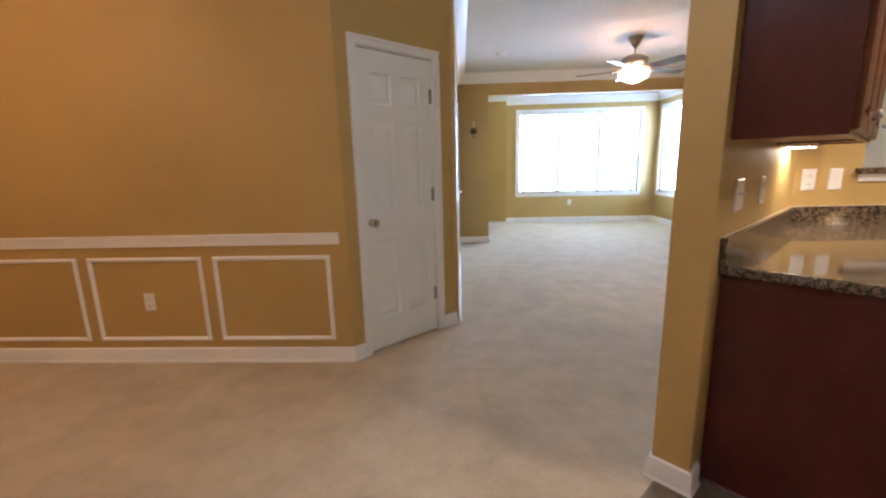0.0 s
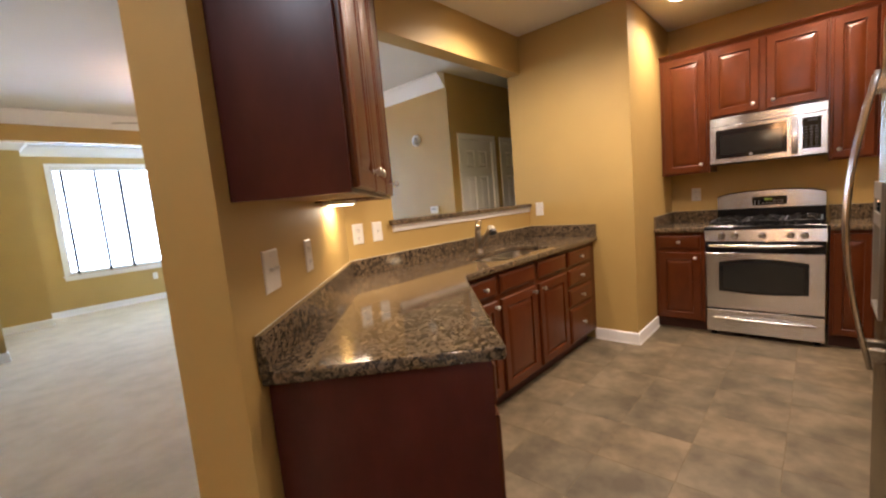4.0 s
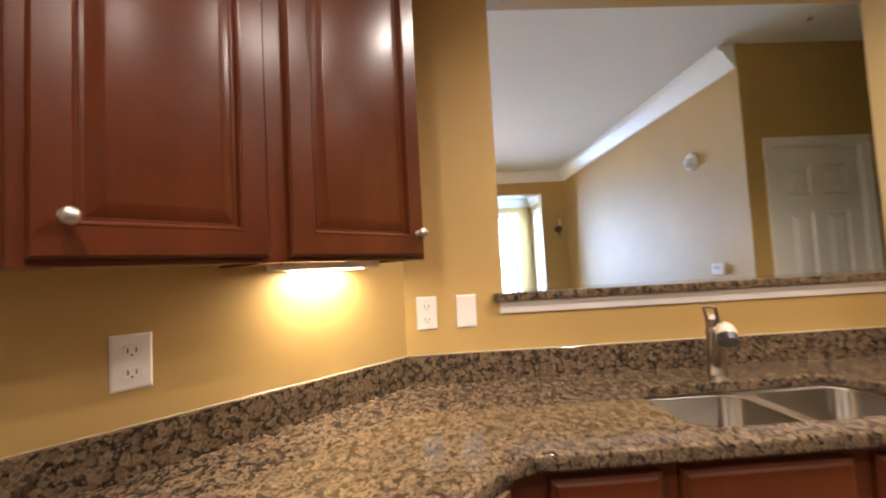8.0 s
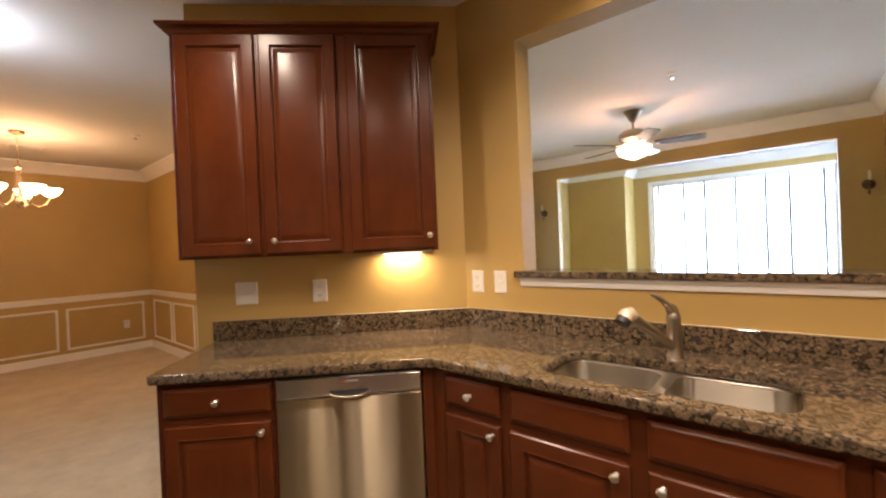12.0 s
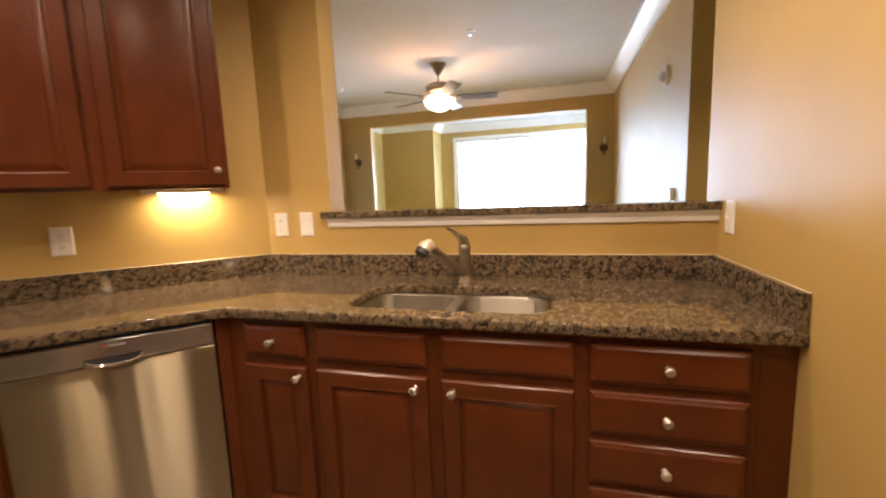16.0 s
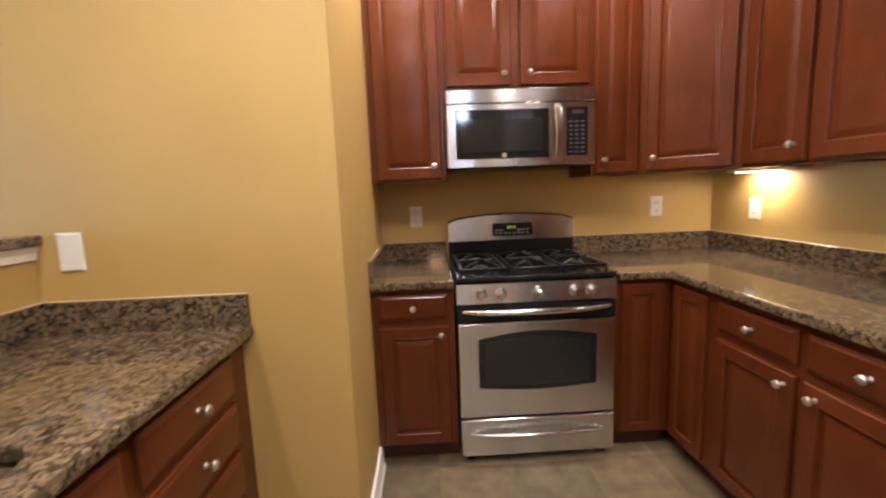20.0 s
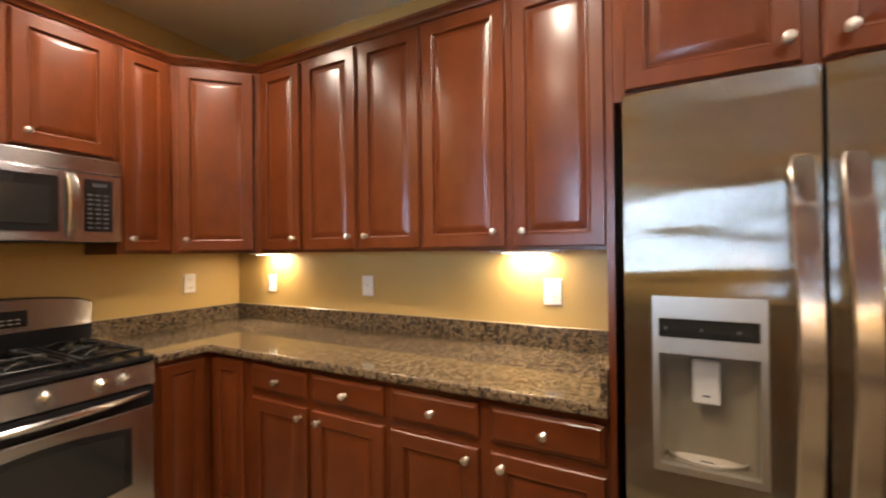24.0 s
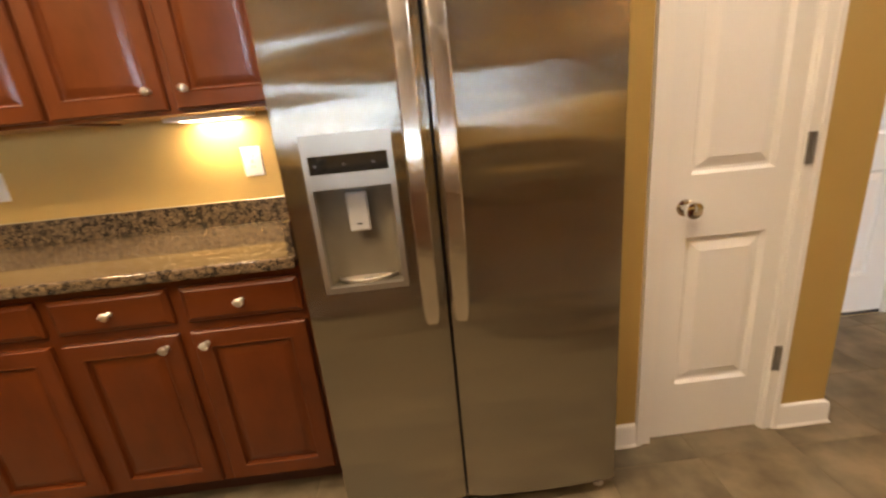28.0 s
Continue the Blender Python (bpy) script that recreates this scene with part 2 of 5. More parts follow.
def brushed_skin(name, base, rough, stretch, turn, wave):
    """A large brushed door skin whose reflections are drawn out into long streaks."""
    n = Nodes(name)
    gloss = n.node("ShaderNodeBsdfAnisotropic", Roughness=rough, Anisotropy=stretch, Rotation=turn + 0.25)
    hue = n.ramp(n.noise(n.coords(), 3.0, 3), (0.3, tuple(c * 0.95 for c in base)), (0.7, base))
    n.link(hue, gloss.inputs["Color"])
    n.bump(n.noise(n.coords((4.0, 4.0, 0.3) if turn else (0.5, 0.5, 3.0)), 1.5, 2), wave, 0.02)
    n.link(n.bsdf.inputs["Normal"].links[0].from_socket, gloss.inputs["Normal"])
    n.link(gloss.outputs[0], n.tree.nodes["Material Output"].inputs["Surface"])
    n.tree.nodes.remove(n.bsdf)
    return n.mat


STEEL = steel("brushed_stainless_steel", (0.66, 0.665, 0.67), 0.20, 0.25, 0.0, 0.94)
STEEL_WAVY = brushed_skin("brushed_stainless_door_skin", (0.48, 0.465, 0.415), 0.265, 0.86, 0.0, 0.7)
STEEL_DW = brushed_skin("brushed_stainless_dishwasher_skin", (0.40, 0.335, 0.235), 0.32, 0.80, 0.25, 0.2)
NICKEL = plain("satin_nickel", (0.62, 0.59, 0.54), 0.33, 1.0)
HINGE = plain("dull_steel_hinge", (0.34, 0.33, 0.31), 0.42, 0.9)
CHROME = plain("polished_chrome", (0.75, 0.74, 0.72), 0.08, 1.0)
SINK_STEEL = steel("satin_sink_steel", (0.47, 0.435, 0.37), 0.30, 0.25, 0.0, 0.96)
STEEL_BAR = steel("satin_steel_bar", (0.68, 0.65, 0.60), 0.22, 0.0, 0.0, 0.7)
TAP_NICKEL = plain("brushed_tap_nickel", (0.40, 0.36, 0.31), 0.30, 1.0)
TAP_CREAM = plain("pale_spray_head_shell", (0.74, 0.64, 0.48), 0.32, 0.35)
BLACK = plain("black_enamel", (0.012, 0.012, 0.013), 0.16)
IRON = plain("cast_iron", (0.005, 0.005, 0.0055), 0.32, 0.0, 0.4, 300)
for m in (BLACK, IRON):
    m.node_tree.nodes["Principled BSDF"].inputs["Specular IOR Level"].default_value = 0.22
BLACK_GLASS = plain("dark_oven_glass", (0.012, 0.013, 0.014), 0.05)
MW_GLASS = plain("grey_microwave_glass", (0.018, 0.019, 0.019), 0.07)
GREY_PLASTIC = plain("grey_plastic", (0.46, 0.45, 0.42), 0.35)
DARK_PLASTIC = plain("dark_plastic", (0.03, 0.03, 0.033), 0.3)
PLATE = plain("white_switch_plastic", (0.80, 0.78, 0.73), 0.3)
SLOT = plain("dark_slot", (0.03, 0.03, 0.03), 0.6)
BRONZE = plain("oil_rubbed_bronze", (0.10, 0.062, 0.04), 0.34, 0.85)
PEWTER = plain("antique_pewter", (0.42, 0.36, 0.29), 0.35, 0.9)
BLADE = wood("walnut_fan_blade", (0.09, 0.05, 0.035), "X", 0.35)
BRASS = plain("brushed_brass_nickel", (0.62, 0.48, 0.30), 0.28, 1.0)
CANDLE = plain("ivory_candle_sleeve", (0.75, 0.68, 0.52), 0.5)
RUBBER = plain("grey_rubber", (0.05, 0.05, 0.05), 0.7)
CORD = plain("grey_blind_tape", (0.05, 0.05, 0.053), 0.8)
BLIND = plain("white_blind_slat", (0.80, 0.80, 0.78), 0.45)
BADGE = plain("dull_badge_print", (0.30, 0.28, 0.26), 0.4)
CAULK = plain("yellowed_caulk", (0.50, 0.42, 0.28), 0.5)
TAUPE = plain("taupe_metal_trim", (0.37, 0.345, 0.30), 0.36, 0.8)
TAUPE_PLASTIC = plain("taupe_plastic_tray", (0.42, 0.38, 0.31), 0.4)
LIGHT_PRINT = plain("pale_keypad_print", (0.055, 0.058, 0.065), 0.5)
RED_PRINT = plain("red_badge_print", (0.45, 0.02, 0.02), 0.4)


def glowing(name, colour, strength, base=(0.9, 0.85, 0.75)):
    n = Nodes(name)
    n.set(Roughness=0.3)
    n.bsdf.inputs["Base Color"].default_value = (*base, 1)
    n.bsdf.inputs["Emission Color"].default_value = (*colour, 1)
    n.bsdf.inputs["Emission Strength"].default_value = strength
    return n.mat


BULB = glowing("lit_frosted_bowl", (1.0, 0.86, 0.68), 4)
SHADE = glowing("lit_alabaster_shade", (1.0, 0.80, 0.52), 8)
CAN_GLOW = glowing("lit_can_bulb", (1.0, 0.80, 0.52), 22)
STRIP = glowing("lit_halogen_lens", (1.0, 0.84, 0.58), 14)
FLUSH = glowing("lit_flush_glass", (0.80, 0.91, 1.0), 8)
DISPLAY = glowing("green_clock_digits", (0.55, 0.65, 0.08), 0.45, (0.02, 0.02, 0.02))
OUTSIDE = glowing("bright_hazy_distance", (0.86, 0.94, 1.0), 4, (0.8, 0.8, 0.8))


def clear_glass():
    n = Nodes("clear_window_glass")
    n.set(Roughness=0.02, IOR=1.45)
    n.bsdf.inputs["Transmission Weight"].default_value = 1.0
    return n.mat


GLASS = clear_glass()

# ---- mesh helpers ----


def part(name, bm, mat, parent=None, label="", smooth=None):
    """Links a bmesh as one mesh object under a thing or a part."""
    mesh = bm
    if isinstance(bm, bmesh.types.BMesh):
        mesh = bpy.data.meshes.new(name)
        bmesh.ops.recalc_face_normals(bm, faces=bm.faces)
        bm.to_mesh(mesh)
        bm.free()
        mesh.materials.append(mat)
        if smooth is not None:
            mesh.shade_smooth()
            mesh.set_sharp_from_angle(angle=radians(smooth))
    ob = new(name, mesh)
    if parent:
        ob.parent = parent
    if label:
        ob["label"] = label
    return ob


def thing(name, m, label, category, group=""):
    ob = new(name)
    ob.empty_display_size = 0.1
    ob.matrix_basis = m
    return tagged(ob, label, category, group)


def box(bm, x0, y0, z0, x1, y1, z1, bevel=0.0, seg=1):
    v = [bm.verts.new(p) for p in ((x0, y0, z0), (x1, y0, z0), (x1, y1, z0), (x0, y1, z0), (x0, y0, z1), (x1, y0, z1), (x1, y1, z1), (x0, y1, z1))]
    f = [bm.faces.new([v[i] for i in q]) for q in ((0, 3, 2, 1), (4, 5, 6, 7), (0, 1, 5, 4), (1, 2, 6, 5), (2, 3, 7, 6), (3, 0, 4, 7))]
    if bevel:
        edges = list({e for q in f for e in q.edges})
        bmesh.ops.bevel(bm, geom=edges, offset=bevel, segments=seg, profile=0.5, affect="EDGES")
    return bm


def boxes(*args, bevel=0.0):
    bm = bmesh.new()
    for a in args:
        box(bm, *a, bevel=bevel)
    return bm


def prism(pts, z0, z1, bm=None):
    bm = bm or bmesh.new()
    lo = [bm.verts.new((x, y, z0)) for x, y in pts]
    hi = [bm.verts.new((x, y, z1)) for x, y in pts]
    bm.faces.new(lo[::-1])
    bm.faces.new(hi)
    for i in range(len(pts)):
        j = (i + 1) % len(pts)
        bm.faces.new((lo[i], lo[j], hi[j], hi[i]))
    return bm


def lathe(profile, seg=16, bm=None, m=None):
    """Turns (radius, height) points round z; m moves the result."""
    bm = bm or bmesh.new()
    m = m or Matrix()
    rings = []
    for r, z in profile:
        if r < 1e-6:
            rings.append([bm.verts.new(m @ Vector((0, 0, z)))])
        else:
            rings.append([bm.verts.new(m @ Vector((r * math.cos(2 * math.pi * k / seg), r * math.sin(2 * math.pi * k / seg), z))) for k in range(seg)])
    for a, b in zip(rings, rings[1:]):
        for k in range(seg):
            j = (k + 1) % seg
            q = [a[k % len(a)], a[j % len(a)], b[j % len(b)], b[k % len(b)]]
            q = list(dict.fromkeys(q))
            if len(q) > 2:
                bm.faces.new(q)
    for ring in (rings[0], rings[-1]):
        if len(ring) > 2:
            bm.faces.new(ring)
    return bm


def tube(points, radius, seg=8, bm=None, flat=1.0):
    """A round bar along points; radius may be a list."""
    bm = bm or bmesh.new()
    pts = [Vector(p) for p in points]
    rad = radius if isinstance(radius, (list, tuple)) else [radius] * len(pts)
    rings, side = [], None
    for i, p in enumerate(pts):
        way = (pts[min(i + 1, len(pts) - 1)] - pts[max(i - 1, 0)]).normalized()
        if side is None:
            side = way.cross(Vector((0, 0, 1)))
            if side.length < 0.05:
                side = way.cross(Vector((0, 1, 0)))
        side = (side - way * side.dot(way)).normalized()
        up = side.cross(way)
        rings.append([bm.verts.new(p + rad[i] * (side * math.cos(a) + up * flat * math.sin(a))) for a in (2 * math.pi * k / seg for k in range(seg))])
    for a, b in zip(rings, rings[1:]):
        for k in range(seg):
            bm.faces.new((a[k], a[(k + 1) % seg], b[(k + 1) % seg], b[k]))
    bm.faces.new(rings[0])
    bm.faces.new(rings[-1])
    return bm


def plate(outline, y0, y1):
    """A flat upright plate with an outline of (x, z) points, from y0 back to y1."""
    bm = bmesh.new()
    rows = [[bm.verts.new((x, y, z)) for x, z in outline] for y in (y0, y1)]
    bm.faces.new(rows[0])
    bm.faces.new(rows[1])
    for k in range(len(outline)):
        j = (k + 1) % len(outline)
        bm.faces.new((rows[0][k], rows[0][j], rows[1][j], rows[1][k]))
    return bm


def strap(points, w, d, bm=None):
    """A flat upright bar along points in the yz plane, w wide and d thick, with eased edges and tapered ends."""
    bm = bm or bmesh.new()
    e, rows, wide = d * 0.3, [], w
    for k, (x, y, z) in enumerate(points):
        w = wide * (0.75 if k in (0, len(points) - 1) else 1.0)
        s = [(-w / 2 + e, 0), (w / 2 - e, 0), (w / 2, e), (w / 2, d - e), (w / 2 - e, d), (-w / 2 + e, d), (-w / 2, d - e), (-w / 2, e)]
        rows.append([bm.verts.new((x + a, y + b, z)) for a, b in s])
    for a, b in zip(rows, rows[1:]):
        for k in range(8):
            bm.faces.new((a[k], a[(k + 1) % 8], b[(k + 1) % 8], b[k]))
    bm.faces.new(rows[0])
    bm.faces.new(rows[-1])
    return bm


def offset(pts, d, closed=True):
    """The outline moved to its left by d, with mitred corners."""
    out, n = [], len(pts)
    for i, p in enumerate(pts):
        p = Vector(p)
        a = Vector(pts[i - 1]) if closed or i else None
        b = Vector(pts[(i + 1) % n]) if closed or i < n - 1 else None
        ways = [w.normalized() for w in ((p - a) if a is not None else None, (b - p) if b is not None else None) if w is not None]
        norms = [Vector((-w.y, w.x)) for w in ways]
        m = sum(norms, Vector((0, 0)))
        m = m / max(0.2, m.dot(norms[0])) if len(norms) > 1 else norms[0]
        out.append(p + m * d)
    return out


def sweep(path, profile, bm=None, closed=False):
    """A moulding along a wall line: profile of (distance to the left of the line, height)."""
    bm = bm or bmesh.new()
    rows = [[bm.verts.new((*q, z)) for q in offset(path, d, closed)] for d, z in profile]
    for a, b in zip(rows, rows[1:] + rows[:1]):
        for k in range(len(path) if closed else len(path) - 1):
            j = (k + 1) % len(path)
            bm.faces.new((a[k], a[j], b[j], b[k]))
    if not closed:
        for k in (0, -1):
            bm.faces.new([r[k] for r in rows])
    return bm


def slab(outer, holes, z0, z1, r=0.008):
    """A stone slab with eased edges; outer runs anticlockwise, holes too."""
    bm = bmesh.new()
    steps = [(r + 0.002, z0), (r, z0), (0.3 * r, z0 + 0.3 * r), (0.0, z0 + r), (0.0, z1 - r), (0.08 * r, z1 - 0.62 * r), (r * 0.3, z1 - r * 0.3), (0.62 * r, z1 - 0.08 * r), (r, z1), (r + 0.002, z1)]
    tops, bottoms = [], []
    for loop, sign in [(outer, 1)] + [(h, -1) for h in holes]:
        rows = [[bm.verts.new((*q, z)) for q in offset(loop, sign * d)] for d, z in steps]
        for a, b in zip(rows, rows[1:]):
            for k in range(len(loop)):
                j = (k + 1) % len(loop)
                bm.faces.new((a[k], a[j], b[j], b[k]))
        for rows_k, bag in ((rows[-1], tops), (rows[0], bottoms)):
            bag += [bm.edges.get((rows_k[k], rows_k[(k + 1) % len(loop)])) for k in range(len(loop))]
    bmesh.ops.triangle_fill(bm, edges=tops, use_beauty=True)
    bmesh.ops.triangle_fill(bm, edges=bottoms, use_beauty=True)
    return bm


def rounded(x0, y0, x1, y1, r, seg=5):
    pts = []
    for cx, cy, a0 in ((x1 - r, y0 + r, -90), (x1 - r, y1 - r, 0), (x0 + r, y1 - r, 90), (x0 + r, y0 + r, 180)):
        for k in range(seg + 1):
            a = radians(a0 + 90 * k / seg)
            pts.append((cx + r * math.cos(a), cy + r * math.sin(a)))
    return pts


def rings(w, h, steps, bm=None, x=0.0, z=0.0):
    """A panel w x h whose front steps in by (inset, y); closed at the back by the first step."""
    bm = bm or bmesh.new()
    rows = []
    for i, y in steps:
        rows.append([bm.verts.new(p) for p in ((x + i, y, z + i), (x + w - i, y, z + i), (x + w - i, y, z + h - i), (x + i, y, z + h - i))])
    for a, b in zip(rows, rows[1:]):
        for k in range(4):
            bm.faces.new((a[k], a[(k + 1) % 4], b[(k + 1) % 4], b[k]))
    bm.faces.new(rows[0][::-1])
    bm.faces.new(rows[-1])
    return bm


def structure(name, bm, mat, label="", smooth=None):
    return tagged(part(name, bm, mat, None, "", smooth), label, "", "", "structure")

# ---- the building ----
H = 2.74
structure("floor_carpet", prism([(-4.4, -0.45), (7.1, -0.45), (7.1, 10.0), (-4.4, 10.0)], -0.10, 0.0), CARPET, "cut-pile beige carpet, brushed in soft patches")
structure("ceiling", prism([(-4.4, -0.45), (7.1, -0.45), (7.1, 9.93), (-4.4, 9.93)], H, H + 0.12), CEIL, "flat white painted ceiling")

# wall with the pass-through over the sink
bm = prism([(2.21, 2.79), (2.58, 2.79), (2.58, 2.93), (2.155, 2.93)], 0, H)
box(bm, 2.58, 2.79, 0, 4.275, 2.93, 1.195)
box(bm, 2.58, 2.79, 2.415, 4.275, 2.93, H)
structure("wall_pass_through", bm, WALL, "ochre wall with a wide opening to the living room")
structure("wall_diagonal", prism([uv(2.055, -0.41), (2.21, 2.79), (2.155, 2.93), uv(2.055, -0.548)], 0, H), WALL, "ochre diagonal stub wall behind the counter")
structure("wall_pillar", prism([(4.275, 1.84), (7.1, 1.84), (7.1, 2.93), (4.275, 2.93)], 0, H), WALL, "ochre boxed-out wall beside the sink")
structure("wall_range", prism([(5.44, -0.31), (5.56, -0.31), (5.56, 1.84), (5.44, 1.84)], 0, H), WALL, "ochre wall behind the range")
structure("wall_back", prism([(1.94, -0.31), (5.44, -0.31), (5.44, -0.19), (1.94, -0.19)], 0, H), WALL, "ochre wall behind the long counter")
bm = prism([(1.065, 0.28), (1.31, 0.28), (1.31, 0.40), (1.065, 0.40)], 0, H)
box(bm, 1.756, 0.28, 0, 1.94, 0.40, H)
box(bm, 1.31, 0.28, 2.04, 1.756, 0.40, H)
box(bm, 1.84, -0.31, 0, 1.94, 0.28, H)
box(bm, 1.065, -0.30, 0, 1.165, 0.28, H)
structure("wall_pantry", bm, WALL, "ochre wall round the pantry")
bm = boxes((-4.20, -0.42, 0, 0.0, -0.30, H), (0.93, -0.42, 0, 1.84, -0.30, H), (0.0, -0.42, 2.06, 0.93, -0.30, H))
structure("wall_entry", bm, WALL, "ochre wall round the entry door")
structure("wall_dining_west", boxes((-4.20, -0.30, 0, -4.08, 2.90, H)), WALL, "ochre dining wall with white panel moulding")
structure("wall_dining_north", prism([(-4.20, 2.90), (-0.45, 2.90), (-0.50, 3.02), (-4.20, 3.02)], 0, H), WALL, "ochre dining wall with white panel moulding")

# diagonal wall with the closet door
DM = pose(-0.45, 2.90, 0, 0, 0, 45)
bm = boxes((0, 0, 0, 0.145, 0.12, H), (0.775, 0, 0, 1.0, 0.12, H), (0.145, 0, 2.045, 0.775, 0.12, H))
ob = structure("wall_closet", bm, WALL, "ochre diagonal wall round the closet door")
ob.matrix_basis = DM

bm = boxes((0.14, 3.58, 0, 0.26, 6.06, H), (0.14, 6.92, 0, 0.26, 7.30, H), (0.14, 6.06, 2.05, 0.26, 6.92, H))
structure("wall_living_west", bm, WALL, "ochre living room wall with a door at its far end")
bm = boxes((0.14, 7.30, 0, 0.755, 7.42, H), (4.08, 7.30, 0, 4.72, 7.42, H), (0.755, 7.30, 2.40, 4.08, 7.42, H))
structure("wall_bay_opening", bm, WALL, "ochre wall with the wide square opening to the bay")
structure("wall_living_east", boxes((4.44, 3.96, 0, 4.56, 7.30, H)), WALL, "ochre living room wall")
bm = boxes((4.44, 3.84, 0, 4.622, 3.96, H), (5.243, 3.84, 0, 5.472, 3.96, H), (6.15, 3.84, 0, 7.1, 3.96, H), (4.622, 3.84, 2.03, 5.243, 3.96, H), (5.472, 3.84, 2.03, 6.15, 3.96, H))
structure("wall_hall", bm, WALL, "ochre hallway wall with two white doors")
structure("wall_hall_end", boxes((7.0, 2.93, 0, 7.1, 3.84, H)), WALL, "ochre wall at the end of the hall")
structure("wall_bay_west", boxes((0.02, 7.42, 0, 0.14, 9.32, H)), WALL, "ochre bay wall")
bm = boxes((0.14, 9.20, 0, 1.26, 9.32, H), (1.14, 9.32, 0, 1.26, 9.92, H))
structure("wall_bay_step", bm, WALL, "ochre stepped corner of the bay")
bm = boxes((1.26, 9.80, 0, 1.585, 9.92, H), (4.245, 9.80, 0, 4.72, 9.92, H), (1.585, 9.80, 0, 4.245, 9.92, 0.66), (1.585, 9.80, 2.415, 4.245, 9.92, H))
structure("wall_bay_north", bm, WALL, "ochre bay wall round the wide window")
bm = boxes((4.60, 7.42, 0, 4.72, 8.85, H), (4.60, 9.61, 0, 4.72, 9.80, H), (4.60, 8.85, 0, 4.72, 9.61, 0.66), (4.60, 8.85, 2.415, 4.72, 9.61, H))
structure("wall_bay_east", bm, WALL, "ochre bay wall round the side window")
structure("wall_closet_back", boxes((-1.2, 3.9, 0, 0.14, 4.0, H), (-1.2, 3.02, 0, -1.1, 3.9, H)), WALL, "plain closet back wall")
structure("backdrop", boxes((-30, 60, -12, 40, 60.3, 40)), OUTSIDE, "bright hazy daylight beyond the windows")
structure("ground", prism([(-90, 10.4), (90, 10.4), (90, 120), (-90, 120)], -3.2, -3.0), plain("outdoor_grass", (0.10, 0.14, 0.05), 0.9, 0, 0.5, 8), "mown grass outside below the windows")

# skirtings and crown mouldings
SKIRT = [(0.0, 0.0), (0.022, 0.0), (0.022, 0.012), (0.016, 0.020), (0.014, 0.085), (0.010, 0.098), (0.0, 0.104)]
CROWN = [(0.0, H - 0.16), (0.012, H - 0.155), (0.018, H - 0.135), (0.05, H - 0.10), (0.085, H - 0.045), (0.115, H - 0.03), (0.12, H - 0.008), (0.0, H - 0.001)]


def run(name, path, profile, label):
    structure(name, sweep(path, profile), TRIM, label, 35)


d = lambda s: (-0.45 + s * R2, 2.90 + s * R2)
skirt_label = "white painted skirting board"
run("baseboard_closet_left", [d(0.09), (-0.45, 2.90), (-4.08, 2.90), (-4.08, -0.30)], SKIRT, skirt_label)
run("baseboard_closet_right", [(0.26, 6.00), (0.26, 3.61), d(0.83)], SKIRT, skirt_label)
run("baseboard_pier_left", [(0.755, 7.42), (0.755, 7.30), (0.26, 7.30), (0.26, 6.98)], SKIRT, skirt_label)
run("baseboard_bay", [(4.60, 7.42), (4.60, 9.80), (1.26, 9.80), (1.26, 9.20), (0.14, 9.20), (0.14, 7.42)], SKIRT, skirt_label)
run("baseboard_pier_right", [(4.44, 3.84), (4.44, 7.30), (4.08, 7.30), (4.08, 7.42)], SKIRT, skirt_label)
run("baseboard_stub", [uv(2.145, -0.41), uv(2.055, -0.41), uv(2.055, -0.548), (2.155, 2.93), (4.275, 2.93), (7.0, 2.93)], SKIRT, skirt_label)
run("baseboard_pillar", [(4.82, 1.84), (4.275, 1.84), (4.275, 2.19)][::-1], [(-a, z) for a, z in SKIRT], skirt_label)
run("baseboard_pantry_left", [(1.813, 0.40), (1.94, 0.40)], SKIRT, skirt_label)
run("baseboard_pantry_right", [(1.255, 0.40), (1.065, 0.40), (1.065, -0.30)], [(-a, z) for a, z in SKIRT][::-1], skirt_label)
run("crown_dining", [d(1.0), (-0.45, 2.90), (-4.08, 2.90), (-4.08, -0.30)], CROWN, "white crown moulding")
run("crown_living", [(4.44, 3.85), (4.44, 7.30), (0.26, 7.30), (0.26, 3.61)], CROWN, "deep white crown moulding")
run("crown_bay", [(4.60, 7.42), (4.60, 9.80), (1.26, 9.80), (1.26, 9.20), (0.14, 9.20), (0.14, 7.42)], CROWN, "white crown moulding")

# wainscot: chair rail and panel mouldings
RAIL = [(0.0, 0.815), (0.012, 0.818), (0.014, 0.850), (0.026, 0.868), (0.030, 0.890), (0.0, 0.893)]
run("chair_rail_north", [(-0.50, 2.90), (-4.08, 2.90), (-4.08, -0.30)], RAIL, "white chair rail")


def panel_moulding(m, w, h):
    bm = bmesh.new()
    prof = [(0.0, 0.0), (0.006, 0.012), (0.016, 0.016), (0.026, 0.008), (0.030, 0.0)]
    rows = []
    for i, dpt in prof:
        rows.append([bm.verts.new((a, -dpt, c)) for a, c in ((i, i), (w - i, i), (w - i, h - i), (i, h - i))])
    for a, b in zip(rows, rows[1:] + rows[:1]):
        for k in range(4):
            bm.faces.new((a[k], a[(k + 1) % 4], b[(k + 1) % 4], b[k]))
    ob = structure("trim_panel_moulding", bm, TRIM, "white picture-frame moulding on the wall", 40)
    ob.matrix_basis = m


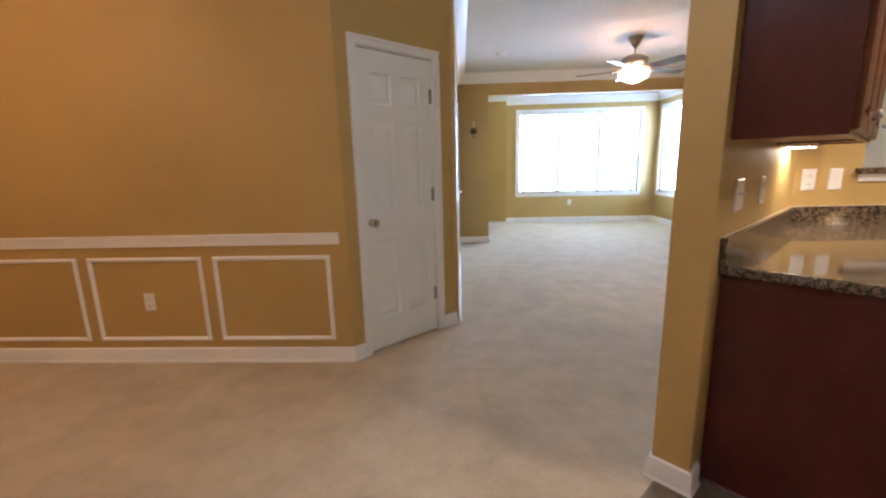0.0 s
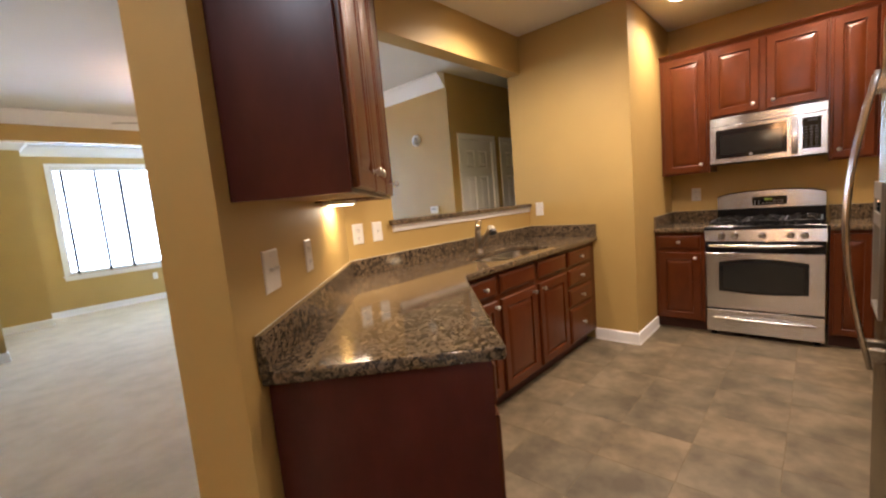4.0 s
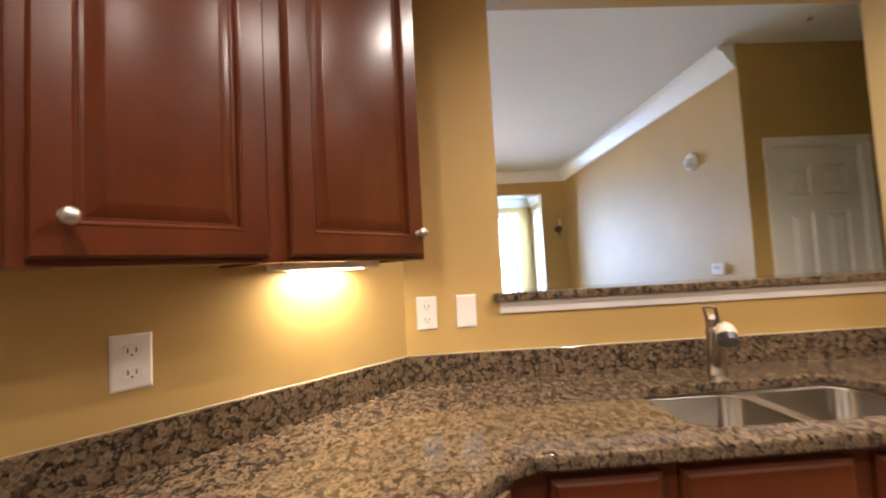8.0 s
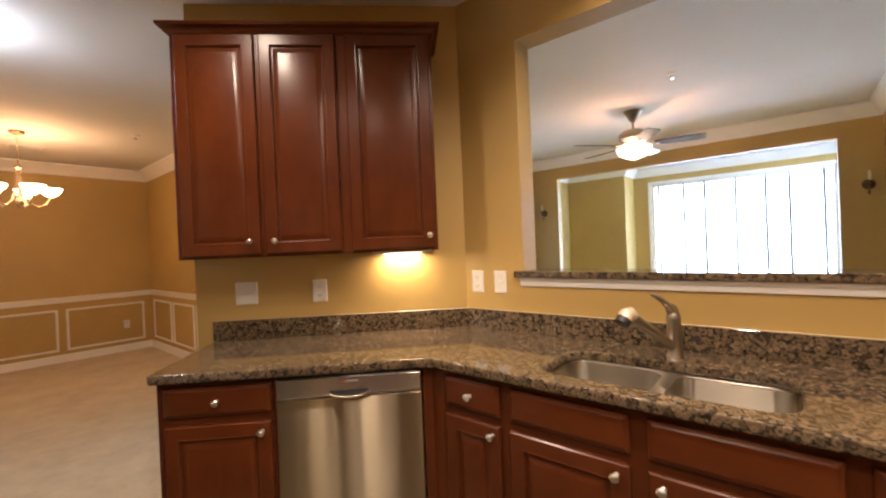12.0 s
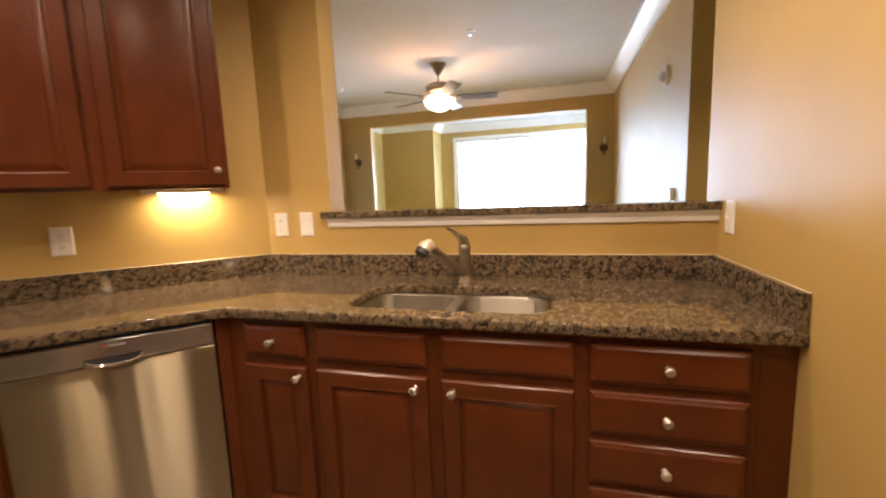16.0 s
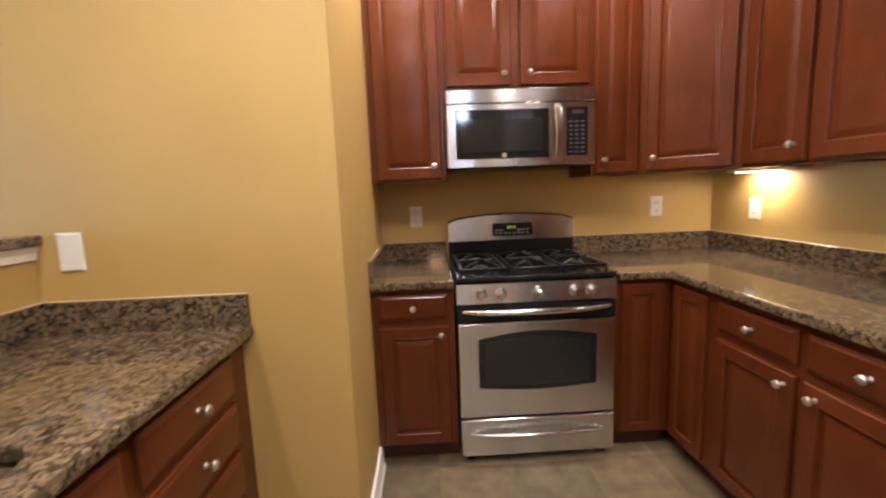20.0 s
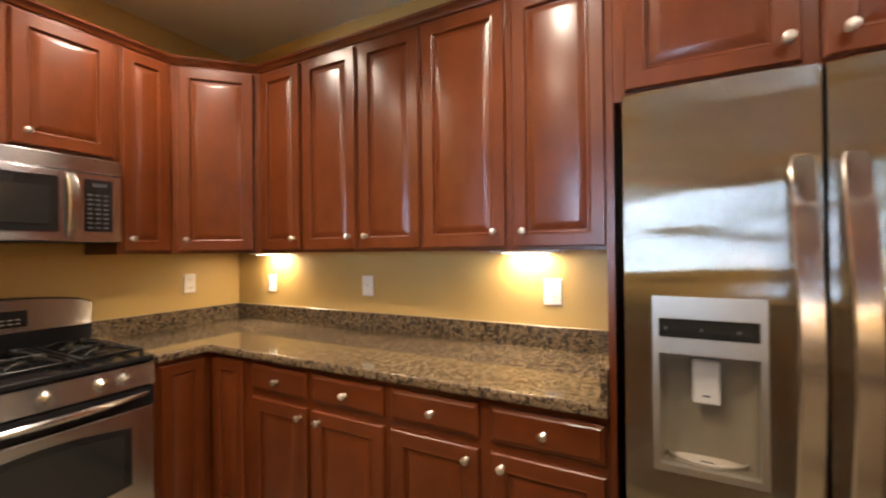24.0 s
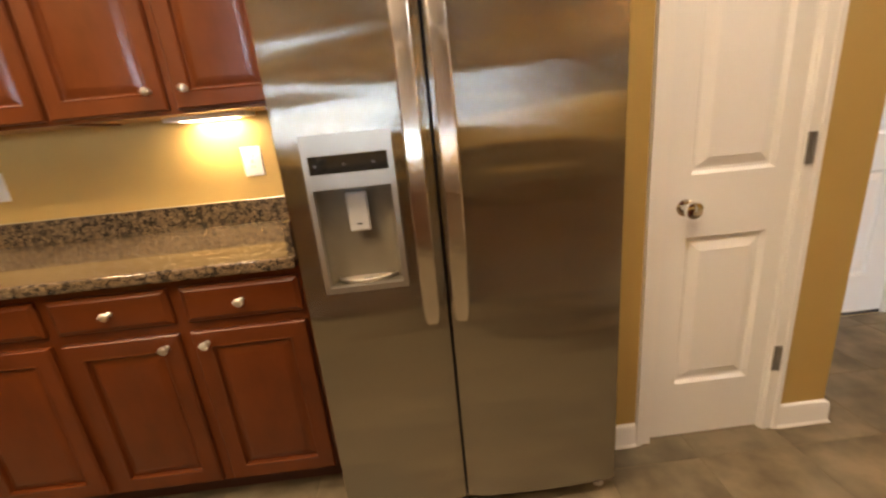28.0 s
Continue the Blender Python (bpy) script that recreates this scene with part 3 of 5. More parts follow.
for k in range(4):
    panel_moulding(pose(-1.36 - k * 0.865, 2.90, 0.155, 0, 0, 0), 0.79, 0.59)
for k, y0 in enumerate((2.80, 1.81, 0.82)):
    panel_moulding(pose(-4.08, y0 - 0.91, 0.150, 0, 0, 90), 0.91, 0.575)

# ---- doors ----


def knob_door(parent, x, z, mat=CHROME):
    m = pose(x, 0, z, 90)
    part("door_knob", lathe([(0.032, 0.0), (0.033, 0.004), (0.028, 0.010), (0.013, 0.014), (0.011, 0.032), (0.020, 0.038), (0.029, 0.050), (0.027, 0.062), (0.015, 0.068), (0.0, 0.068)], 20, None, m), mat, parent, "round bright nickel knob", 50)


def panelled_door(name, m, w, h, cols, rows, label, knob=None, hinges=None, depth=0.035, knob_mat=CHROME):
    """A moulded door in its opening; m at its lower left seen from the front, front at local y = 0."""
    t = structure(name, boxes((0, 0.008, 0.0, w, depth, h)), DOOR, label)
    t.matrix_basis = m
    xs = [0] + [c for pair in cols for c in pair] + [w]
    for a, b in zip(xs[::2], xs[1::2]):
        part("stile", boxes((a, -0.010, 0, b, 0.008, h)), DOOR, t)
    zs = [0] + [c for pair in rows for c in pair] + [h]
    for c0, c1 in cols:
        for a, b in zip(zs[::2], zs[1::2]):
            part("rail", boxes((c0, -0.010, a, c1, 0.008, b)), DOOR, t)
    for c0, c1 in cols:
        for a, b in rows:
            bm = rings(c1 - c0, b - a, [(0.0, 0.008), (0.0, -0.0095), (0.010, 0.003), (0.020, 0.004), (0.052, -0.008), (0.055, -0.008)], None, c0, a)
            part("door_panel", bm, DOOR, t)
    if knob:
        knob_door(t, knob[0], knob[1], knob_mat)
    for hx, hz, hy in hinges or ():
        bm = boxes((hx - 0.018, hy - 0.004, hz - 0.050, hx + 0.008, hy + 0.001, hz + 0.050))
        tube([(hx, hy - 0.006, hz - 0.047), (hx, hy - 0.006, hz + 0.047)], 0.006, 8, bm)
        part("hinge", bm, HINGE, t, "dull steel butt hinge")
    return t


def casing(name, m, x0, x1, h, label="white moulded door casing", width=0.057):
    """A door casing round an opening x0 to x1, local y = 0 is the wall's face."""
    t = tagged(thing(name, m, label, ""), "", "", "", "structure")
    for a, b in ((x0 - width, x0), (x1, x1 + width)):
        inner = b if a < x0 else a
        outer = a if a < x0 else b
        s = 1 if inner > outer else -1
        bm = boxes((min(a, b), -0.011, 0, max(a, b), 0, h + 0.002))
        box(bm, min(outer, outer + s * 0.018), -0.018, 0, max(outer, outer + s * 0.018), -0.011, h + 0.002)
        part("casing_leg", bm, TRIM, t)
    bm = boxes((x0 - width, -0.0112, h + 0.002, x1 + width, 0, h + width), (x0 - width, -0.0182, h + width - 0.018, x1 + width, -0.0112, h + width))
    part("casing_head", bm, TRIM, t)
    bm = boxes((x0, -0.003, 0, x0 + 0.006, 0.12, h), (x1 - 0.006, -0.003, 0, x1, 0.12, h), (x0 + 0.006, -0.003, h - 0.006, x1 - 0.006, 0.12, h))
    part("jamb", bm, TRIM, t)
    return t


ROWS3 = [(0.23, 0.80), (1.01, 1.61), (1.72, 1.90)]
casing("trim_closet_casing", DM, 0.145, 0.775, 2.045)
panelled_door("door_closet", DM @ pose(0.153, 0.025, 0.012), 0.614, 2.024, [(0.10, 0.27), (0.345, 0.515)], [(0.22, 0.80), (0.98, 1.58), (1.69, 1.89)],
              "closed white six-panel closet door with nickel knob", (0.055, 0.92), [(0.614, 0.30, -0.010), (0.614, 1.08, -0.010), (0.614, 1.78, -0.010)])
PM = pose(1.756, 0.40, 0, 0, 0, 180)
casing("trim_pantry_casing", PM, 0.0, 0.446, 2.04, width=0.055)
panelled_door("door_pantry", PM @ pose(0.008, 0.022, 0.012), 0.430, 2.02, [(0.088, 0.366)], ROWS3,
              "closed narrow white three-panel pantry door", (0.075, 0.905), [(0.456, 0.31, -0.034), (0.456, 1.062, -0.034), (0.456, 1.80, -0.034)], 0.035, CHROME)
EM = pose(0.93, -0.30, 0, 0, 0, 180)
casing("trim_entry_casing", EM, 0.0, 0.93, 2.06)
t = panelled_door("door_entry", EM @ pose(0.008, 0.03, 0.02), 0.914, 2.03, [(0.13, 0.41), (0.505, 0.785)], [(0.22, 0.80), (0.98, 1.58), (1.69, 1.89)],
                  "closed white six-panel entry door", (0.85, 0.92), None, 0.04)
part("door_sweep", boxes((0, -0.012, -0.018, 0.914, 0.02, 0.0)), RUBBER, t, "dark rubber sweep under the door")
HM = pose(0, 3.84, 0, 0, 0, 0)
for n, x0, x1 in ((1, 4.622, 5.243), (2, 5.472, 6.15)):
    casing(f"trim_hall_casing_{n}", HM, x0, x1, 2.03)
    panelled_door(f"door_hall_{n}", pose(x0 + 0.008, 3.865, 0.012), x1 - x0 - 0.016, 2.01, [(0.095, 0.262), (0.343, 0.51)], [(0.22, 0.80), (0.98, 1.58), (1.69, 1.89)],
                  "closed white six-panel hallway door", (0.55, 0.92), [(0.0, 0.3, -0.010), (0.0, 1.78, -0.010)])
LM = pose(0.26, 6.06, 0, 0, 0, 90)
casing("trim_living_casing", LM, 0.0, 0.86, 2.05)
panelled_door("door_living", LM @ pose(0.008, 0.03, 0.012), 0.844, 2.03, [(0.10, 0.38), (0.464, 0.744)], [(0.22, 0.80), (0.98, 1.58), (1.69, 1.89)],
              "closed white six-panel living room door", (0.07, 0.92))

# ---- pass-through sill ----
t = thing("pass_through_sill", pose(3.43, 2.86, 1.195), "brown granite bar sill with white apron moulding on the pass-through", "sill")
outer = [(-0.89, -0.105), (0.845, -0.105), (0.845, 0.105), (-0.89, 0.105)]
part("granite_cap", slab(outer, [], 0.0, 0.034, 0.006), GRANITE, t, "polished brown granite cap")
bm = sweep([(0.845, -0.07), (-0.865, -0.07)][::-1], [(0.0, -0.044), (-0.010, -0.042), (-0.014, -0.020), (-0.022, -0.010), (-0.024, -0.001), (0.0, -0.001)])
part("apron", bm, TRIM, t, "white moulded apron")

# ---- windows ----


def window(name, m, w, h, panes, label):
    """m: lower left inner corner of the opening, local x along it, y outwards."""
    t = tagged(thing(name, m, label, ""), "", "", "", "structure")
    bm = boxes((0, 0.05, 0, w, 0.11, 0.045), (0, 0.05, h - 0.045, w, 0.11, h), (0, 0.05, 0.045, 0.045, 0.11, h - 0.045), (w - 0.045, 0.05, 0.045, w, 0.11, h - 0.045))
    for k in range(1, panes):
        x = w * k / panes
        box(bm, x - 0.02, 0.05, 0.045, x + 0.02, 0.11, h - 0.045)
    part("window_frame", bm, TRIM, t)
    for k in range(panes):
        x0, x1 = w * k / panes + 0.02, w * (k + 1) / panes - 0.02
        for z0, z1 in ((0.045, h - 0.045),):
            g = part("pane", boxes((x0, 0.078, z0, x1, 0.082, z1)), GLASS, t)
            g.visible_shadow = False
    c = 0.055
    bm = boxes((-c, -0.014, -0.006, 0, 0, h + c), (w, -0.014, -0.006, w + c, 0, h + c), (0, -0.014, h, w, 0, h + c))
    part("window_casing", bm, TRIM, t)
    part("window_sill", boxes((-c - 0.02, -0.035, -0.03, w + c + 0.02, 0.05, -0.006), (-c, -0.012, -0.085, w + c, 0, -0.03)), TRIM, t)
    return t


WN, WE = pose(1.585, 9.80, 0.66), pose(4.60, 9.61, 0.66, 0, 0, -90)
window("window_1", WN, 2.66, 1.755, 3, "wide white three-light window in the bay")
window("window_2", WE, 0.76, 1.755, 1, "tall white side window in the bay")


def blind(m, w, h, cords, label):
    t = thing("window_blind", m, label, "blind")
    part("head_rail", boxes((0.01, 0.004, h - 0.06, w - 0.01, 0.045, h - 0.004)), BLIND, t)
    n = int((h - 0.10) / 0.046)
    bm = bmesh.new()
    box(bm, 0.012, 0.004, -0.0015, w - 0.012, 0.048, 0.0015)
    slat = part("slat", bm, BLIND, t)
    slat.matrix_basis = pose(0, 0, 0.05, 0)
    for k in range(1, n):
        o = slat.copy()
        scene.collection.objects.link(o)
        o.matrix_basis = pose(0, 0, 0.05 + 0.046 * k, 0)
    part("bottom_rail", boxes((0.012, 0.008, 0.008, w - 0.012, 0.044, 0.028)), BLIND, t)
    for x in cords:
        part("ladder_tape", boxes((x - 0.021, 0.0005, 0.01, x + 0.021, 0.0025, h - 0.06)), CORD, t, "dark ladder tape")
    return t


blind(WN, 2.66, 1.755, [0.13, 0.555, 0.89, 1.355, 1.775, 2.085, 2.51], "open white two-inch blind with dark ladder tapes in the wide window")
blind(WE, 0.76, 1.755, [0.12, 0.64], "open white two-inch blind in the side window")

# ---- kitchen cabinets ----
KNOB_MESH = {}


def cabinet_knob(parent, x, y, z):
    if "mesh" not in KNOB_MESH:
        bm = lathe([(0.010, 0.0), (0.009, 0.003), (0.0055, 0.006), (0.0055, 0.014), (0.010, 0.018), (0.0155, 0.023), (0.016, 0.028), (0.012, 0.033), (0.005, 0.035), (0.0, 0.035)], 14, None, pose(0, 0, 0, 90))
        for k in range(5):
            a = math.pi * 2 * k / 5
            tube([(0.015 * math.cos(a + b), -0.024 - 0.010 * c, 0.015 * (1 - 0.45 * c) * math.sin(a + b)) for b, c in ((0, 0), (0.3, 0.5), (0.6, 0.95))], 0.0016, 5, bm)
        ob = part("knob", bm, NICKEL, parent, "swirled satin nickel knob", 45)
        KNOB_MESH["mesh"] = ob.data
    else:
        ob = part("knob", KNOB_MESH["mesh"], None, parent, "swirled satin nickel knob")
    ob.matrix_basis = pose(x, y, z) @ Matrix.Scale(0.9, 4)
    return ob


def cabinet_door(parent, x0, x1, z0, z1, knob=None, y=0.0, name="door"):
    """A raised-panel door; knob: (x, z) from its lower left corner."""
    w, h = x1 - x0, z1 - z0
    s = min(0.058, w * 0.24)
    steps = [(0.0, 0.0), (0.0, -0.014), (0.005, -0.0195), (s - 0.008, -0.020), (s - 0.004, -0.0215), (s, -0.0185), (s + 0.002, -0.009), (s + 0.008, -0.009), (s + 0.032, -0.019), (s + 0.035, -0.0195)]
    ob = part(name, rings(w, h, steps), CHERRY, parent, "", 14)
    ob.matrix_basis = pose(x0, y, z0)
    if knob:
        cabinet_knob(ob, knob[0], -0.020, knob[1])
    return ob


def drawer_front(parent, x0, x1, z0, z1, knob=True, y=0.0):
    w, h = x1 - x0, z1 - z0
    steps = [(0.0, 0.0), (0.0, -0.010), (0.004, -0.014), (0.010, -0.0155), (0.016, -0.0195), (0.020, -0.020)]
    ob = part("drawer_front", rings(w, h, steps), CHERRY_X, parent, "", 14)
    ob.matrix_basis = pose(x0, y, z0)
    if knob:
        cabinet_knob(ob, w / 2, -0.020, h / 2)
    return ob


def base_cabinet(m, w, depth, label, group="base cabinets"):
    """m at the floor, lower left of the face frame seen from the front."""
    t = thing("base_cabinet", m, label, "cabinet", group)
    part("carcass", boxes((0, 0, 0.10, w, depth, 0.8755)), CHERRY, t)
    part("toe_kick", boxes((0, 0.055, 0.0, w, 0.075, 0.0995)), SHADOW_WOOD, t, "recessed toe kick, its shade darkened into the wood colour")
    return t


def wall_cabinet(m, w, depth, z0, z1, label, group="wall cabinets"):
    t = thing("wall_cabinet", m, label, "cabinet", group)
    part("carcass", boxes((0, 0, z0 + 0.012, w, depth, z1)), CHERRY, t)
    part("bottom_rail", boxes((0, 0, z0, w, 0.02, z0 + 0.012), (0, 0.02, z0, 0.015, depth, z0 + 0.012), (w - 0.015, 0.02, z0, w, depth, z0 + 0.012)), CHERRY, t)
    part("underside", boxes((0.015, 0.02, z0 + 0.007, w - 0.015, depth, z0 + 0.012)), PLY, t, "pale underside board")
    return t


DZ0, DZ1, TZ0, TZ1 = 0.112, 0.697, 0.731, 0.850

# sink run, facing the range aisle
SY = 2.185
t = base_cabinet(pose(2.53, SY, 0), 0.29, 0.60, "narrow cherry base cabinet with one drawer and one door")
drawer_front(t, 0.012, 0.268, TZ0, TZ1)
cabinet_door(t, 0.012, 0.268, DZ0, DZ1, (0.228, 0.552))
t = base_cabinet(pose(2.82, SY, 0), 0.915, 0.60, "cherry sink base cabinet with two doors and false fronts")
bpy.data.objects.remove([o for o in t.children if o.name.startswith("carcass")][0])
for nm, bx in (("side_panel", (0, 0, 0.10, 0.018, 0.60, 0.8755)), ("side_panel", (0.897, 0, 0.10, 0.915, 0.60, 0.8755)), ("face_frame", (0.018, 0, 0.10, 0.897, 0.02, 0.8755)), ("back_panel", (0.018, 0.58, 0.10, 0.897, 0.60, 0.8755)), ("bottom_panel", (0.018, 0.02, 0.10, 0.897, 0.58, 0.118))):
    part(nm, boxes(bx), CHERRY, t)
for a, b, k in ((0.020, 0.430, 0.372), (0.480, 0.893, 0.040)):
    drawer_front(t, a, b, TZ0, TZ1, False)
    cabinet_door(t, a, b, DZ0, DZ1, (k, 0.550))
t = base_cabinet(pose(3.735, SY, 0), 0.455, 0.60, "cherry base cabinet with four stacked drawers")
for a, b in ((0.727, 0.850), (0.570, 0.702), (0.411, 0.545), (0.115, 0.389)):
    drawer_front(t, 0.022, 0.433, a, b)
tagged(part("corner_filler", boxes((2.462, SY, 0.10, 2.529, SY + 0.018, 0.875)), CHERRY), "cherry filler strip in the cabinet corner", "cabinet trim")
tagged(part("end_filler", boxes((4.191, SY, 0.10, 4.274, SY + 0.018, 0.875)), CHERRY), "cherry filler strip against the wall", "cabinet trim")

# diagonal run with the dishwasher
FV = 0.195


def diag(u, v, z=0.0):
    return pose(*uv(u, v), z, 0, 0, 45)


t = base_cabinet(diag(2.20, FV), 0.442, 0.602, "cherry base cabinet with drawer, door and dark end panel")
drawer_front(t, 0.016, 0.430, TZ0, TZ1)
cabinet_door(t, 0.016, 0.430, DZ0, DZ1, (0.378, 0.548))
part("end_panel", boxes((-0.012, -0.002, 0.0, -0.0005, 0.602, 0.8755)), CHERRY_DARK, t, "dark flat end panel")
part("end_shoe", boxes((-0.026, -0.002, 0.0, -0.0125, 0.602, 0.016), bevel=0.004), CHERRY_DARK, t, "dark shoe moulding")
bm = boxes((0, 0, 0.10, 0.04, 0.018, 0.875))
ob = tagged(part("corner_filler", bm, CHERRY), "cherry filler strip beside the dishwasher", "cabinet trim")
ob.matrix_basis = diag(3.246, FV)

t = thing("dishwasher", diag(2.647, FV + 0.002), "stainless steel dishwasher with a pocket handle under the counter", "dishwasher")
part("tub", boxes((0.004, 0.004, 0.03, 0.592, 0.57, 0.868)), DARK_PLASTIC, t, "dark tub and side gaps")
part("door", boxes((0.003, -0.022, 0.105, 0.593, 0.004, 0.775), bevel=0.004), STEEL_DW, t, "brushed stainless door")
bm = boxes((0.003, -0.030, 0.781, 0.593, 0.004, 0.862), bevel=0.006)
part("control_strip", bm, STEEL, t, "brushed stainless top strip")
bm = bmesh.new()
arc = [(0.298 + 0.078 * math.cos(a), 0.800 + 0.026 * math.sin(a)) for a in (math.pi * (1 + k / 12) for k in range(13))]
vs = [bm.verts.new((x, -0.0305, z)) for x, z in arc] + [bm.verts.new((0.376, -0.0305, 0.806)), bm.verts.new((0.220, -0.0305, 0.806))]
bm.faces.new(vs)
part("pocket", bm, DARK_PLASTIC, t, "dark pocket behind the handle")
bm = tube([(0.298 + 0.078 * math.cos(a), -0.034, 0.800 + 0.024 * math.sin(a)) for a in (math.pi * (1 + k / 12) for k in range(13))], 0.006, 8)
part("pocket_handle", bm, CHROME, t, "bright curved handle lip", 50)
part("badge", boxes((0.285, -0.0312, 0.838, 0.335, -0.030, 0.845)), BADGE, t, "small dark badge")
part("badge_dot", boxes((0.272, -0.0312, 0.838, 0.280, -0.030, 0.845)), RED_PRINT, t)
part("toe_panel", boxes((0.003, 0.05, 0.005, 0.593, 0.06, 0.10)), BLACK, t, "black toe panel")

# back run beside the refrigerator, and the short runs at the range
BY = 0.42
t = base_cabinet(pose(4.51, BY, 0, 0, 0, 180), 0.80, 0.605, "cherry base cabinet with two drawers and two doors")
for a, b, k in ((0.020, 0.371, 0.318), (0.403, 0.775, 0.045)):
    drawer_front(t, a, b, TZ0, TZ1)
    cabinet_door(t, a, b, DZ0, DZ1, (k, 0.545))
t = base_cabinet(pose(3.71, BY, 0, 0, 0, 180), 0.784, 0.605, "cherry base cabinet with two drawers and two doors")
for a, b, k in ((0.012, 0.372, 0.318), (0.412, 0.776, 0.045)):
    drawer_front(t, a, b, TZ0, TZ1)
    cabinet_door(t, a, b, DZ0, DZ1, (k, 0.545))
t = base_cabinet(pose(4.818, BY, 0, 0, 0, 180), 0.307, 0.605, "narrow cherry corner cabinet door without a drawer")
cabinet_door(t, 0.040, 0.262, DZ0, 0.850)
t = base_cabinet(pose(4.82, 0.69, 0, 0, 0, -90), 0.27, 0.615, "narrow cherry corner cabinet door beside the range")
cabinet_door(t, 0.022, 0.225, DZ0, 0.850)
t = base_cabinet(pose(4.82, 1.837, 0, 0, 0, -90), 0.38, 0.615, "narrow cherry base cabinet beside the range")
drawer_front(t, 0.030, 0.350, TZ0, TZ1)
cabinet_door(t, 0.030, 0.350, DZ0, DZ1, (0.285, 0.545))
tagged(part("cabinet_gable", boxes((2.905, -0.189, 0.0, 2.925, 0.42, 2.395)), CHERRY), "tall thin cherry panel beside the refrigerator", "cabinet panel")

# wall cabinets over the diagonal counter
UB, UT, UTD = 1.357, 2.40, 2.432
t = wall_cabinet(diag(2.14, -0.12), 0.775, 0.289, UB, UTD, "cherry wall cabinet with two raised-panel doors over the diagonal counter")
cabinet_door(t, 0.010, 0.372, UB + 0.012, 2.420, (0.318, 0.062))
cabinet_door(t, 0.395, 0.752, UB + 0.012, 2.420, (0.045, 0.062))
part("end_panel", boxes((-0.012, -0.001, UB, -0.0005, 0.289, UTD)), CHERRY_DARK, t, "dark flat end panel")
t = wall_cabinet(diag(2.915, -0.12), 0.445, 0.289, UB, UTD, "single cherry wall cabinet with a raised-panel door over the diagonal counter")
cabinet_door(t, 0.026, 0.430, UB + 0.012, 2.420, (0.378, 0.062))

CROWN_C = [(0.0, 0.0), (0.010, 0.002), (0.016, 0.016), (0.034, 0.030), (0.046, 0.036), (0.050, 0.052), (0.0, 0.053)]


def cabinet_crown(path, z, label, out=1.0, up=1.0):
    ob = part("crown_trim", sweep(path, [(a * out, z + b * up) for a, b in CROWN_C]), CHERRY_X, None, "", 40)
    tagged(ob, label, "trim", kind="structure")


cabinet_crown([uv(3.362, -0.405), uv(3.362, -0.122), uv(2.126, -0.122), uv(2.126, -0.405)], 2.424, "cherry crown moulding on the cabinets over the diagonal counter", 0.9, 0.86)

# wall cabinets on the back wall
UY, UB2 = 0.13, 1.368
GB = "wall cabinets on the back wall"
t = wall_cabinet(pose(4.80, UY, 0, 0, 0, 180), 0.335, 0.318, UB2, UT, "narrow single cherry wall cabinet", GB)
cabinet_door(t, 0.020, 0.322, UB2 + 0.014, 2.375, (0.262, 0.062))
t = wall_cabinet(pose(4.465, UY, 0, 0, 0, 180), 0.735, 0.318, UB2, UT, "cherry wall cabinet with two raised-panel doors", GB)
cabinet_door(t, 0.018, 0.362, UB2 + 0.014, 2.375, (0.310, 0.062))
cabinet_door(t, 0.392, 0.727, UB2 + 0.014, 2.375, (0.040, 0.062))
t = wall_cabinet(pose(3.73, UY, 0, 0, 0, 180), 0.803, 0.318, UB2, UT, "wide cherry wall cabinet with two raised-panel doors", GB)
cabinet_door(t, 0.010, 0.395, UB2 + 0.014, 2.375, (0.340, 0.062))
cabinet_door(t, 0.425, 0.772, UB2 + 0.014, 2.375, (0.045, 0.062))
t = thing("wall_cabinet", pose(0, 0, 0), "diagonal cherry corner wall cabinet", "cabinet", GB)
part("carcass", prism([(4.802, -0.188), (5.438, -0.188), (5.438, 0.445), (5.112, 0.445), (4.802, 0.132)], UB2, UT), CHERRY, t)
dl = math.hypot(0.31, 0.313)
door = cabinet_door(t, 0.0, dl - 0.07, UB2 + 0.014, 2.375, (0.042, 0.062))
door.matrix_basis = pose(5.110 - 0.035 * R2, 0.443 - 0.035 * R2, UB2 + 0.014, 0, 0, -135 + 0.3)
t = wall_cabinet(pose(5.11, 0.70, 0, 0, 0, -90), 0.253, 0.328, UB2, UT, "narrow cherry wall cabinet beside the microwave", GB)
cabinet_door(t, 0.018, 0.238, UB2 + 0.014, 2.375, (0.036, 0.062))
t = wall_cabinet(pose(5.11, 1.455, 0, 0, 0, -90), 0.753, 0.328, 1.815, UT, "short cherry wall cabinet with two doors above the microwave", GB)
cabinet_door(t, 0.014, 0.340, 1.828, 2.375, (0.288, 0.055))
cabinet_door(t, 0.385, 0.738, 1.828, 2.375, (0.045, 0.055))
t = wall_cabinet(pose(5.11, 1.838, 0, 0, 0, -90), 0.381, 0.328, UB2, UT, "tall cherry wall cabinet beside the microwave", GB)
cabinet_door(t, 0.030, 0.360, UB2 + 0.014, 2.375, (0.290, 0.062))
t = wall_cabinet(pose(2.904, 0.42, 0, 0, 0, 180), 0.955, 0.608, 1.80, UT, "deep cherry cabinet with two doors above the refrigerator", GB)
cabinet_door(t, 0.030, 0.428, 1.822, 2.375, (0.368, 0.055))
cabinet_door(t, 0.466, 0.885, 1.822, 2.375, (0.045, 0.055))
